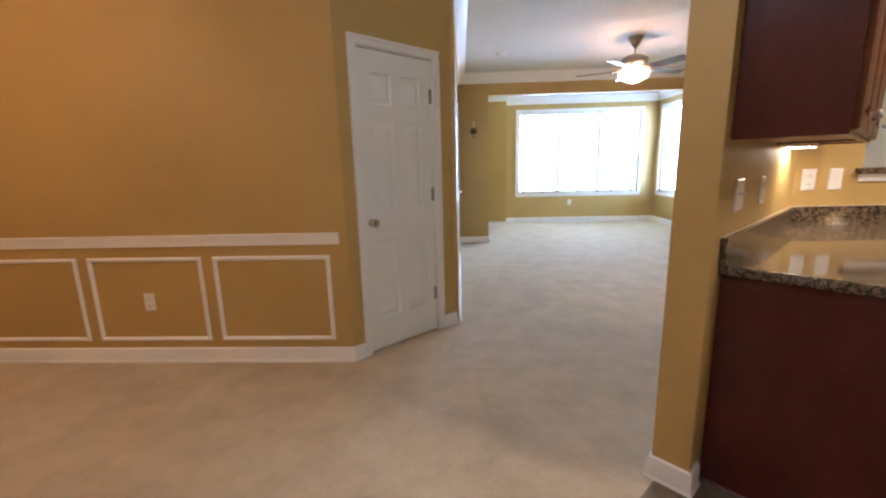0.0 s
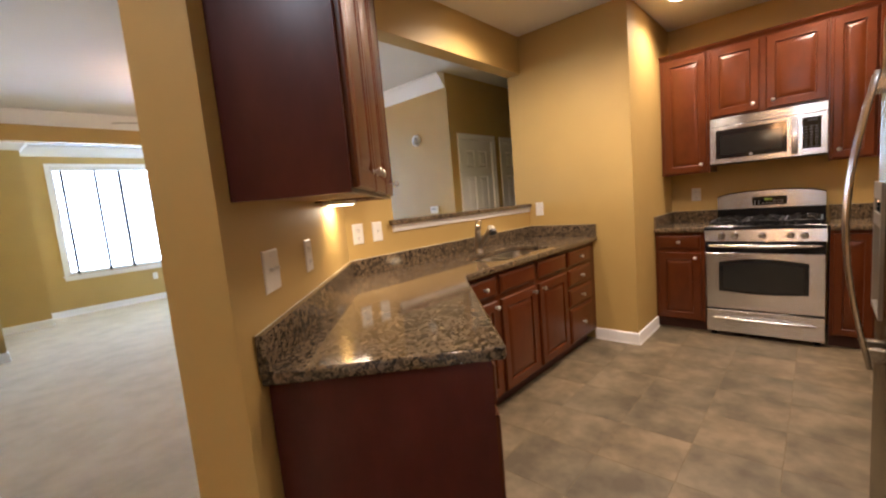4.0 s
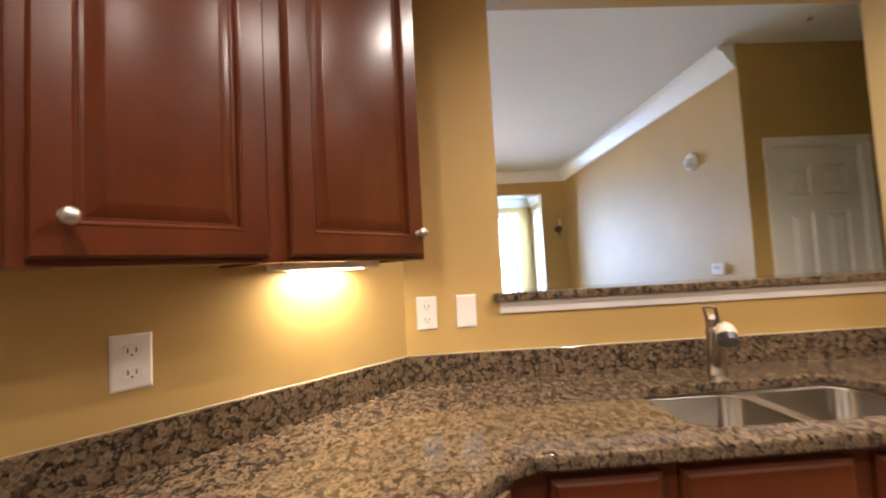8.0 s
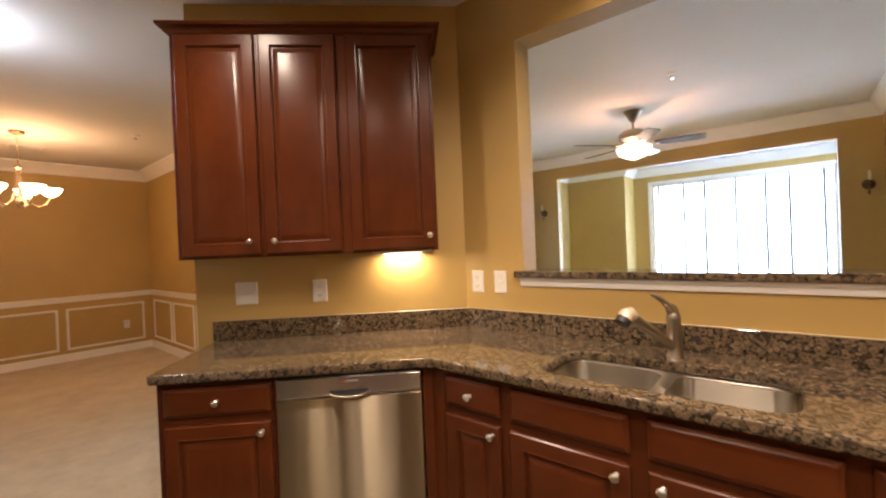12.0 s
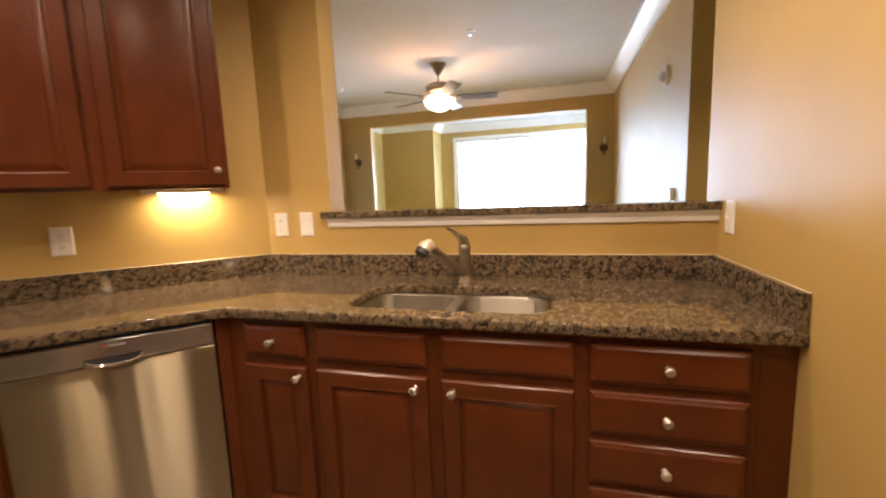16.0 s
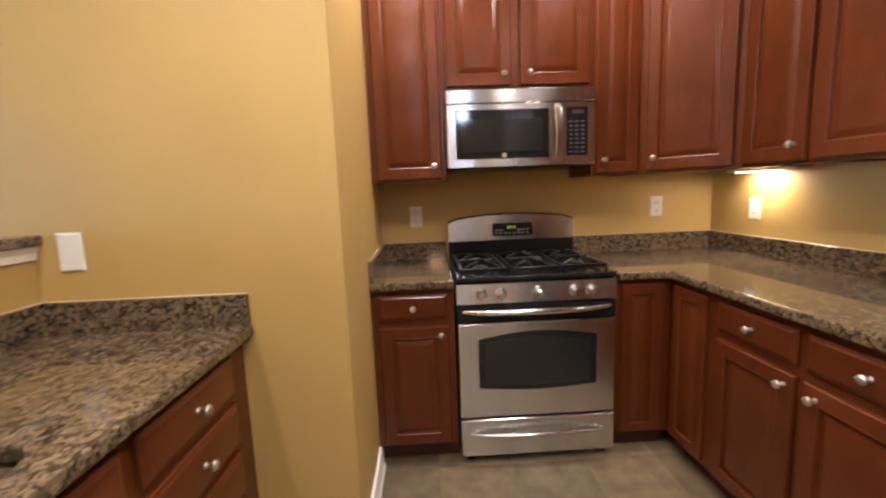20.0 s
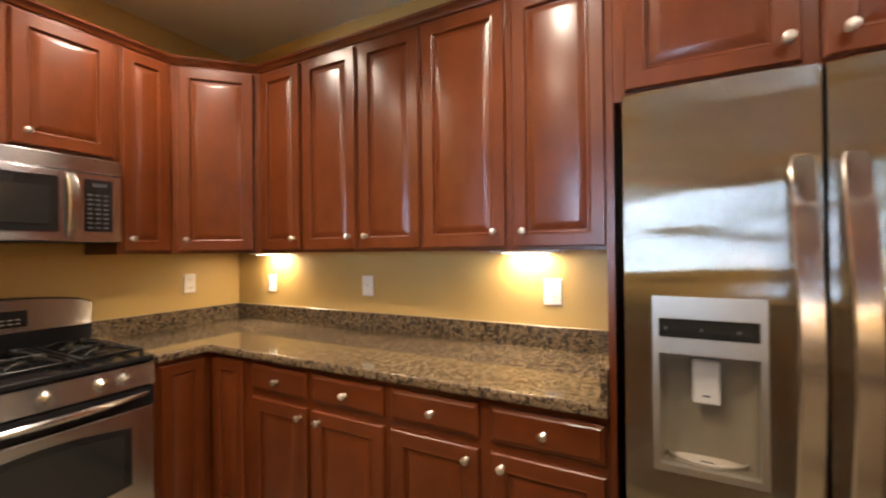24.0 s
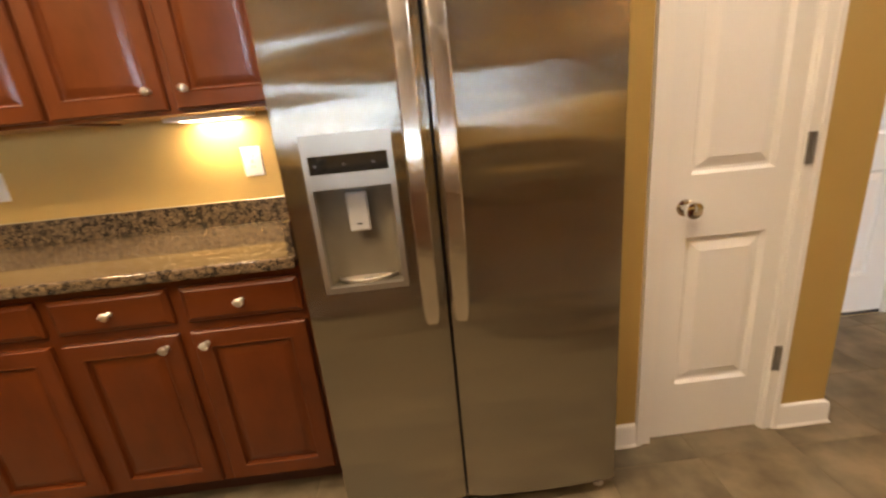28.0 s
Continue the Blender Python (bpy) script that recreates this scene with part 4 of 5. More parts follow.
cabinet_crown([(5.108, 1.838), (5.108, 0.447), (4.80, 0.132), (2.925, 0.132), (2.925, 0.422), (1.949, 0.422), (1.949, 0.401)][::-1], 2.392, "cherry crown moulding round the back wall cabinets", 0.6, 0.72)

# worktops and upstands
ZT0, ZT1 = 0.876, 0.914
CF = 0.24
hole = rounded(2.922, 2.228, 3.645, 2.575, 0.085)
outer = [uv(2.155, -0.4085), uv(2.17, CF - 0.012), uv(2.185, CF), (2.484 - 0.03 * R2, 2.145 - 0.03 * R2), (2.484 + 0.02, 2.145), (4.2735, 2.145), (4.2735, 2.7885), (2.212, 2.7885)]
TOP_SINK = t = thing("worktop", pose(0, 0, 0), "polished brown granite worktop over the diagonal and sink runs", "worktop")
part("slab", slab(outer, [hole], ZT0, ZT1, 0.007), GRANITE, t, "", 60)
TOP_BACK = t = thing("worktop", pose(0, 0, 0), "polished brown granite worktop along the back wall", "worktop")
part("slab", slab([(2.927, -0.1885), (5.4385, -0.1885), (5.4385, 0.688), (4.785, 0.688), (4.785, 0.470), (4.770, 0.455), (2.927, 0.455)], [], ZT0, ZT1, 0.007), GRANITE, t, "", 60)
TOP_SIDE = t = thing("worktop", pose(0, 0, 0), "small polished brown granite worktop beside the range", "worktop")
part("slab", slab([(4.785, 1.456), (5.4385, 1.456), (5.4385, 1.8385), (4.785, 1.8385)], [], ZT0, ZT1, 0.007), GRANITE, t, "", 60)


def upstand(path, top):
    bm = sweep(path, [(0.001, ZT1 + 0.0005), (0.021, ZT1 + 0.0005), (0.021, ZT1 + 0.1012), (0.0202, ZT1 + 0.102), (0.001, ZT1 + 0.102)])
    part("upstand", bm, GRANITE, top)
    bm = sweep(path, [(0.001, ZT1 + 0.1022), (0.0035, ZT1 + 0.1022), (0.001, ZT1 + 0.1042)])
    part("caulk_line", bm, CAULK, top, "thin pale caulk line")


upstand([(4.2735, 2.150), (4.2735, 2.7885), (2.212, 2.7885), uv(2.145, -0.4085)], TOP_SINK)
upstand([(2.927, 0.43), (2.927, -0.1885), (5.4385, -0.1885), (5.4385, 0.69)], TOP_BACK)
upstand([(5.4385, 1.456), (5.4385, 1.8385), (4.79, 1.8385)], TOP_SIDE)

# ---- sink and tap ----
t = thing("kitchen_sink", pose(0, 0, 0), "double-bowl stainless undermount sink in the granite worktop", "sink")
part("rim", slab(rounded(2.900, 2.205, 3.668, 2.595, 0.11), [rounded(2.934, 2.238, 3.268, 2.562, 0.06), rounded(3.312, 2.238, 3.634, 2.562, 0.06)], 0.868, 0.8755, 0.003), SINK_STEEL, t)
for x0, x1 in ((2.934, 3.268), (3.312, 3.634)):
    bm = bmesh.new()
    rows = []
    for r, z, i in ((0.06, 0.869, 0.0), (0.06, 0.74, 0.004), (0.055, 0.705, 0.016), (0.04, 0.690, 0.045)):
        rows.append([bm.verts.new((*p, z)) for p in rounded(x0 + i, 2.238 + i, x1 - i, 2.562 - i, r)])
    for a, b in zip(rows, rows[1:]):
        for k in range(len(a)):
            bm.faces.new((a[k], a[(k + 1) % len(a)], b[(k + 1) % len(b)], b[k]))
    bm.faces.new(rows[-1])
    part("bowl", bm, SINK_STEEL, t, "", 60)
    part("drain", lathe([(0.043, 0.0), (0.043, 0.003), (0.03, 0.002), (0.028, -0.004), (0.0, -0.004)], 18, None, pose((x0 + x1) / 2, 2.42, 0.691)), CHROME, t)
t = thing("kitchen_tap", pose(3.285, 2.655, 0.914), "brushed nickel single-lever pull-out kitchen tap behind the sink", "tap")
part("base", lathe([(0.031, 0.0), (0.031, 0.005), (0.027, 0.010), (0.0255, 0.06), (0.0235, 0.135), (0.0255, 0.140), (0.0255, 0.150), (0.022, 0.165), (0.010, 0.176), (0.0, 0.178)], 22), TAP_NICKEL, t, "", 45)
part("spout", tube([(0, 0, 0.035), (-0.030, -0.057, 0.078), (-0.062, -0.118, 0.126), (-0.090, -0.172, 0.166)], [0.019, 0.0185, 0.0175, 0.018], 16), TAP_NICKEL, t, "", 60)
part("spray_collar", tube([(-0.088, -0.168, 0.163), (-0.096, -0.184, 0.176)], [0.0185, 0.0215], 16), TAP_NICKEL, t, "", 60)
part("spray_head", tube([(-0.095, -0.182, 0.174), (-0.101, -0.193, 0.186), (-0.108, -0.206, 0.184), (-0.114, -0.217, 0.171)], [0.0215, 0.025, 0.0265, 0.0275], 18), TAP_CREAM, t, "pale cream spray head shell", 60)
part("nozzle", tube([(-0.114, -0.217, 0.171), (-0.121, -0.230, 0.155)], [0.0277, 0.0265], 18), DARK_PLASTIC, t, "dark spray nozzle", 40)
part("lever_cap", tube([(0.0, 0.0, 0.165), (-0.004, -0.006, 0.185), (-0.012, -0.016, 0.200)], [0.022, 0.021, 0.012], 14), TAP_NICKEL, t, "", 60)
loop = [(-0.006, -0.008, 0.178), (-0.022, -0.026, 0.208), (-0.042, -0.048, 0.232), (-0.050, -0.056, 0.239)]
side = Vector((0.70, -0.71, 0)) * 0.0165
bar = [Vector(q) + side for q in loop] + [Vector((-0.054, -0.060, 0.242))] + [Vector(q) - side for q in loop[::-1]]
part("lever", tube(bar, 0.0052, 8), TAP_NICKEL, t, "open loop lever", 60)

# ---- range and microwave ----
RM = pose(4.80, 1.448, 0, 0, 0, -90)
t = thing("range", RM, "stainless steel gas range with black cooktop and arched backguard", "range")
W = 0.746
part("body", boxes((0.004, 0.012, 0.035, W - 0.004, 0.62, 0.895)), BLACK, t, "black enamel body")
part("cooktop", boxes((0.0, -0.012, 0.896, W, 0.60, 0.922), bevel=0.006), BLACK, t, "black enamel cooktop")
bm = bmesh.new()
vs = []
for x in (0.002, W - 0.002):
    vs.append([bm.verts.new((x, y, z)) for y, z in ((0.012, 0.794), (-0.022, 0.800), (-0.012, 0.890), (0.012, 0.894))])
for k in range(4):
    bm.faces.new((vs[0][k], vs[0][(k + 1) % 4], vs[1][(k + 1) % 4], vs[1][k]))
bm.faces.new(vs[0])
bm.faces.new(vs[1])
part("control_panel", bm, STEEL, t, "sloping brushed stainless knob panel")
for x in (0.115, 0.205, 0.378, 0.545, 0.625):
    k = part("knob", lathe([(0.026, 0.0), (0.026, 0.008), (0.021, 0.012), (0.018, 0.030), (0.015, 0.034), (0.0, 0.034)], 18, boxes((-0.004, -0.019, 0.012, 0.004, 0.019, 0.037))), STEEL, t, "round steel burner knob", 40)
    k.matrix_basis = pose(x, -0.018, 0.846, 96)
part("oven_door_top", boxes((0.004, -0.018, 0.709, W - 0.004, 0.012, 0.790), bevel=0.004), BLACK, t, "black glass band")
part("oven_door", boxes((0.004, -0.020, 0.243, W - 0.004, 0.012, 0.705), bevel=0.005), STEEL, t, "brushed stainless oven door")
top = [(0.095 + (W - 0.19) * k / 12, 0.632 + 0.030 * math.sin(math.pi * k / 12)) for k in range(13)]
bot = [(0.095 + (W - 0.19) * k / 12, 0.392 - 0.016 * math.sin(math.pi * k / 12)) for k in range(13)][::-1]
bm = plate(top + bot, -0.0230, -0.0202)
part("oven_window", bm, BLACK_GLASS, t, "arched dark oven window")
top = [(0.124 + (W - 0.248) * k / 12, 0.608 + 0.027 * math.sin(math.pi * k / 12)) for k in range(13)]
bot = [(0.124 + (W - 0.248) * k / 12, 0.412 - 0.014 * math.sin(math.pi * k / 12)) for k in range(13)][::-1]
bm = plate(top + bot, -0.0245, -0.0231)
part("inner_window", bm, MW_GLASS, t, "paler inner glass")


def bar_handle(parent, x0, x1, y, z, r=0.012, sag=0.0, flat=1.0, out=0.05):
    """A bowed bar that swells from tapered ends fixed at y."""
    rise = [math.sin(math.pi * k / 18) for k in range(19)]
    pts = [(x0 + (x1 - x0) * k / 18, y - out * max(a, 0.0) ** 0.5 - 0.012 * a, z + sag * a) for k, a in enumerate(rise)]
    return part("handle", tube(pts, [r * (0.45 + 0.55 * max(a, 0.0) ** 0.5) for a in rise], 12, None, flat), STEEL, parent, "curved steel bar handle", 50)


bar_handle(t, 0.03, W - 0.03, -0.018, 0.764, 0.013, 0.0, 1.15, 0.032)
part("drawer", boxes((0.004, -0.020, 0.045, W - 0.004, 0.012, 0.232), bevel=0.005), STEEL, t, "brushed stainless storage drawer")
bar_handle(t, 0.05, W - 0.05, -0.020, 0.160, 0.012, 0.008, 1.0, 0.03)
for x in (0.05, W - 0.05):
    part("foot", boxes((x - 0.02, 0.02, 0.0, x + 0.02, 0.06, 0.035)), BLACK, t)
bm = bmesh.new()
prof = [(x, 1.128 + 0.042 * math.sin(math.pi * (k / 16)) ** 0.5) for k, x in ((k, 0.004 + (W - 0.008) * k / 16) for k in range(17))]
outline = [(0.004, 1.022)] + prof + [(W - 0.004, 1.022)]
for y in (0.545, 0.612):
    bm.faces.new([bm.verts.new((x, y, z)) for x, z in outline])
bm.verts.ensure_lookup_table()
n = len(outline)
for k in range(n):
    bm.faces.new((bm.verts[k], bm.verts[(k + 1) % n], bm.verts[n + (k + 1) % n], bm.verts[n + k]))
part("backguard", bm, STEEL, t, "arched brushed stainless backguard")
part("backguard_base", boxes((0.004, 0.550, 0.922, W - 0.004, 0.612, 1.0218)), BLACK, t, "black lower backguard")
bm = bmesh.new()
for y, grow in ((0.556, 0.008), (0.618, 0.008)):
    bm.faces.new([bm.verts.new((x, y, z + grow)) for x, z in outline])
bm.verts.ensure_lookup_table()
for k in range(n):
    bm.faces.new((bm.verts[k], bm.verts[(k + 1) % n], bm.verts[n + (k + 1) % n], bm.verts[n + k]))
part("backguard_cap", bm, BLACK, t, "black cap edge")
part("clock", boxes((0.262, 0.541, 1.045, 0.500, 0.547, 1.120), bevel=0.002), BLACK_GLASS, t, "black clock panel")
part("clock_digits", boxes((0.350, 0.5402, 1.088, 0.360, 0.5408, 1.102), (0.366, 0.5402, 1.088, 0.376, 0.5408, 1.102), (0.386, 0.5402, 1.088, 0.396, 0.5408, 1.102)), DISPLAY, t, "green glowing clock digits")
part("clock_keys", boxes(*[(0.278 + 0.026 * k, 0.5402, 1.060 + 0.018 * j, 0.292 + 0.026 * k, 0.5408, 1.064 + 0.018 * j) for k in range(8) for j in range(2) if not (j == 1 and 2 <= k <= 4)]), BADGE, t)
part("badge", boxes((0.022, 0.5435, 1.018, 0.036, 0.545, 1.026)), BADGE, t)
for gx in (0.135, 0.373, 0.611):
    g = 0.112
    bm = boxes((gx - g, 0.03, 0.938, gx + g, 0.045, 0.954), (gx - g, 0.475, 0.938, gx + g, 0.490, 0.954), (gx - g, 0.045, 0.938, gx - g + 0.015, 0.475, 0.954), (gx + g - 0.015, 0.045, 0.938, gx + g, 0.475, 0.954), (gx - g + 0.015, 0.252, 0.938, gx + g - 0.015, 0.268, 0.962), bevel=0.003)
    for cy in (0.145, 0.375):
        for a in range(4):
            ax, ay = math.cos(a * math.pi / 2 + math.pi / 4), math.sin(a * math.pi / 2 + math.pi / 4)
            tube([(gx + ax * 0.03, cy + ay * 0.03, 0.966), (gx + ax * 0.075, cy + ay * 0.075, 0.962), (gx + ax * 0.115, cy + ay * 0.095, 0.947)], 0.0085, 8, bm)
    for sx in (-g + 0.006, g - 0.006):
        for sy in (0.036, 0.484):
            box(bm, gx + sx - 0.006, sy - 0.006, 0.922, gx + sx + 0.006, sy + 0.006, 0.942)
    part("grate", bm, IRON, t, "black cast-iron grate")
    for cy in (0.145, 0.375):
        if gx == 0.373 and cy > 0.2:
            continue
        part("burner", lathe([(0.045, 0.0), (0.045, 0.010), (0.036, 0.014), (0.036, 0.020), (0.030, 0.024), (0.0, 0.025)], 18, None, pose(gx, cy if gx != 0.373 else 0.26, 0.9215)), IRON, t, "black burner cap", 40)

t = thing("microwave", pose(5.055, 1.450, 1.420, 0, 0, -90), "stainless steel over-the-range microwave under the short cabinet", "microwave")
part("body", boxes((0.0, 0.03, 0.0, 0.746, 0.384, 0.394)), BLACK, t, "black body and underside")
part("top_vent", boxes((0.0, 0.0, 0.318, 0.746, 0.03, 0.386), bevel=0.004), STEEL, t, "brushed stainless top strip")
part("front", boxes((0.0, -0.004, 0.006, 0.746, 0.03, 0.314), bevel=0.004), STEEL, t, "brushed stainless front")
part("window", boxes((0.045, -0.0065, 0.048, 0.512, -0.0042, 0.286), bevel=0.001), BLACK_GLASS, t, "black framed window")
part("window_mesh", boxes((0.078, -0.0085, 0.080, 0.480, -0.0066, 0.238)), MW_GLASS, t, "grey perforated window")
part("keypad", boxes((0.600, -0.0065, 0.052, 0.708, -0.0042, 0.288), bevel=0.001), BLACK_GLASS, t, "black keypad")
part("keys", boxes(*[(0.612 + 0.030 * i, -0.0072, 0.066 + 0.021 * j, 0.630 + 0.030 * i, -0.0066, 0.074 + 0.021 * j) for i in range(3) for j in range(8)]), LIGHT_PRINT, t, "pale key marks")
part("clock_digits", boxes(*[(0.632 + 0.014 * i, -0.0072, 0.256, 0.641 + 0.014 * i, -0.0066, 0.272) for i in range(4)]), LIGHT_PRINT, t)
bm = strap([(0.556, -0.008 - 0.036 * math.sin(math.pi * k / 12) ** 0.6, 0.020 + 0.285 * k / 12) for k in range(12)] + [(0.556, -0.008, 0.305)], 0.040, 0.012)
part("handle", bm, STEEL, t, "curved vertical steel handle", 25)
part("badge", lathe([(0.012, 0), (0.012, 0.001), (0, 0.001)], 16, None, pose(0.285, -0.0066, 0.064, 90)), BADGE, t)

# ---- refrigerator ----
t = thing("refrigerator", pose(2.872, 0.60, 0, 0, 0, 180), "stainless steel side-by-side refrigerator with a water dispenser", "refrigerator")
part("cabinet", boxes((0.006, 0.075, 0.03, 0.889, 0.72, 1.745)), DARK_PLASTIC, t, "dark grey cabinet sides")
part("kick_grille", boxes((0.02, 0.06, 0.02, 0.876, 0.09, 0.07)), DARK_PLASTIC, t, "dark kick grille")


def curved_door(x0, x1, z0, z1, bow=0.014, hole=None):
    """A door skin, slightly bowed; hole: x0, x1, z0, z1 of a recess."""
    xs = sorted({x0, x1, *[x0 + (x1 - x0) * k / 10 for k in range(11)], *(hole[:2] if hole else ())})
    zs = sorted({z0, z1, *(hole[2:] if hole else ())})
    bm = bmesh.new()
    depth = lambda x: -bow * math.sin(math.pi * (x - x0) / (x1 - x0)) + (0.008 if x in (x0, x1) else 0.0)
    grid = {(i, j): bm.verts.new((x, depth(x), z)) for i, x in enumerate(xs) for j, z in enumerate(zs)}
    back = {(i, j): bm.verts.new((x, 0.072, z)) for i, x in enumerate(xs) for j, z in enumerate(zs)}
    for i in range(len(xs) - 1):
        for j in range(len(zs) - 1):
            if hole and hole[0] <= xs[i] < hole[1] and hole[2] <= zs[j] < hole[3]:
                continue
            bm.faces.new((grid[i, j], grid[i + 1, j], grid[i + 1, j + 1], grid[i, j + 1]))
    last_i, last_j = len(xs) - 1, len(zs) - 1
    for i in range(last_i):
        for j in (0, last_j):
            bm.faces.new((grid[i, j], grid[i + 1, j], back[i + 1, j], back[i, j]))
    for j in range(last_j):
        for i in (0, last_i):
            bm.faces.new((grid[i, j], grid[i, j + 1], back[i, j + 1], back[i, j]))
    return bm


part("freezer_door", curved_door(0.004, 0.388, 0.07, 1.755, 0.006, (0.072, 0.284, 0.850, 1.250)), STEEL_WAVY, t, "brushed stainless freezer door", 40)
part("fresh_door", curved_door(0.398, 0.890, 0.07, 1.755, 0.008), STEEL_WAVY, t, "brushed stainless refrigerator door", 40)
# black filler strip in place of the shade between the two doors
part("door_gap", boxes((0.388, 0.02, 0.07, 0.398, 0.074, 1.755)), BLACK, t, "black strip standing in for the shade between the doors")
for x in (0.343, 0.424):
    pts = [(x, -0.044 - 0.054 * math.sin(math.pi * k / 14), 0.735 + 0.822 * k / 14) for k in [0, 0.3] + list(range(1, 14)) + [13.7, 14]]
    h = part("handle", strap(pts, 0.044, 0.014), STEEL_BAR, t, "long flat bowed steel handle", 25)
    for z in (0.775, 1.525):
        part("handle_post", boxes((x - 0.012, -0.042, z - 0.02, x + 0.012, -0.002, z + 0.02), bevel=0.003), STEEL_BAR, h)
fy = -0.014
bm = boxes((0.066, fy, 1.205, 0.290, fy + 0.02, 1.256), (0.066, fy, 0.842, 0.290, fy + 0.02, 0.858), (0.066, fy, 0.858, 0.080, fy + 0.02, 1.205), (0.276, fy, 0.858, 0.290, fy + 0.02, 1.205), (0.080, fy, 1.122, 0.276, fy + 0.02, 1.160))
part("dispenser_frame", bm, TAUPE, t, "taupe metal dispenser bezel")
part("dispenser_display", boxes((0.080, fy + 0.003, 1.160, 0.276, fy + 0.012, 1.205)), BLACK_GLASS, t, "black display strip")
RECESS = plain("taupe_plastic", (0.19, 0.165, 0.118), 0.32)
arc = [(0.178 - 0.0975 * math.cos(a), 0.008 + 0.056 * math.sin(a) ** 0.8) for a in (math.pi * k / 16 for k in range(1, 16))]
arc = [(0.0805, 0.008)] + arc + [(0.2755, 0.008)]
recess = part("dispenser_recess", prism(arc + [(x, y + 0.004) for x, y in arc[::-1]], 0.858, 1.122), RECESS, t, "taupe hollow recess back", 40)
for a, b, c, e in ((0.072, 0.080, 0.858, 1.122), (0.276, 0.284, 0.858, 1.122), (0.080, 0.276, 1.122, 1.128), (0.080, 0.276, 0.8505, 0.8575)):
    part("recess_wall", boxes((a, fy + 0.02, c, b, 0.066, e)), RECESS, recess)
part("paddle", boxes((0.150, 0.024, 1.00, 0.206, 0.036, 1.105), bevel=0.004), GREY_PLASTIC, t, "pale grey dispenser paddle")
part("paddle_print", boxes((0.170, 0.0232, 1.018, 0.186, 0.0239, 1.022)), SLOT, t)
bm = prism([(0.178 + 0.085 * math.cos(a), 0.06 - 0.055 * math.sin(a)) for a in (math.pi * k / 14 for k in range(15))], 0.8585, 0.8635)
tray = part("drip_tray", bm, TAUPE_PLASTIC, t, "rounded grey drip tray")
rim = [(0.178 + 0.085 * math.cos(a), 0.06 - 0.055 * math.sin(a), 0.866) for a in (math.pi * k / 14 for k in range(15))]
part("tray_rim", tube(rim, 0.004, 8), TAUPE, tray, "", 60)
part("tray_slot", boxes((0.165, 0.022, 0.8637, 0.191, 0.028, 0.8645)), SLOT, tray, "small dark drain slot")
for k in (0, 3, 6):
    part("display_mark", boxes((0.092 + 0.024 * k, fy + 0.0020, 1.178, 0.098 + 0.024 * k, fy + 0.0028, 1.184)), LIGHT_PRINT, t, "tiny pale display mark")
part("badge", lathe([(0.011, 0), (0.011, 0.001), (0, 0.001)], 18, None, pose(0.820, -0.0055, 1.704, 90)), GREY_PLASTIC, t)
part("badge_bar", boxes((0.835, -0.004, 1.699, 0.862, -0.0015, 1.708)), GREY_PLASTIC, t)
for x in (0.04, 0.852):
    part("foot", lathe([(0.018, 0), (0.018, 0.012), (0.008, 0.014), (0.008, 0.04), (0, 0.04)], 12, None, pose(x, 0.05, 0.0)), GREY_PLASTIC, t)

# ---- switches, outlets and small wall fixtures ----


def wall_plate(m, w, h, kind, label):
    """A wall plate centred at m, facing local -y."""
    t = thing("wall_plate", m, label, "outlet" if "outlet" in kind else "switch")
    part("plate", rings(w, h, [(0, 0), (0, -0.003), (0.005, -0.006)], None, -w / 2, -h / 2), PLATE, t)
    if kind == "outlet":
        for z in (-0.024, 0.024):
            part("socket", boxes((-0.017, -0.0075, z - 0.014, 0.017, -0.0055, z + 0.014), bevel=0.002), PLATE, t)
            part("slots", boxes((-0.009, -0.0080, z - 0.004, -0.0065, -0.0074, z + 0.007), (0.0065, -0.0080, z - 0.004, 0.009, -0.0074, z + 0.007), (-0.002, -0.0080, z - 0.011, 0.002, -0.0074, z - 0.007)), SLOT, t)
    elif kind == "gfci outlet":
        part("socket", boxes((-0.017, -0.0080, -0.034, 0.017, -0.0055, 0.034), bevel=0.002), PLATE, t)
        for z in (-0.022, 0.022):
            part("slots", boxes((-0.009, -0.0086, z - 0.004, -0.0065, -0.0079, z + 0.006), (0.0065, -0.0086, z - 0.004, 0.009, -0.0079, z + 0.006)), SLOT, t)
        part("test_buttons", boxes((-0.006, -0.0090, -0.007, 0.006, -0.0079, -0.001), (-0.006, -0.0090, 0.001, 0.006, -0.0079, 0.007)), GREY_PLASTIC, t)
    else:
        n = 2 if kind == "double switch" else 1
        for k in range(n):
            x = (k - (n - 1) / 2) * 0.046
            part("toggle", boxes((x - 0.005, -0.0065, -0.012, x + 0.005, -0.0055, 0.012), (x - 0.0035, -0.018, 0.0, x + 0.0035, -0.0060, 0.009)), PLATE, t)
    for z in ((0,) if "outlet" == kind else (-h * 0.36, h * 0.36)):
        part("screw", lathe([(0.003, 0), (0.003, 0.001), (0, 0.0012)], 8, None, pose(0, -0.0060, z, 90)), PLATE, t)
    return t


def on_diag(u, z):
    return pose(*uv(u, -0.41), z, 0, 0, 45)


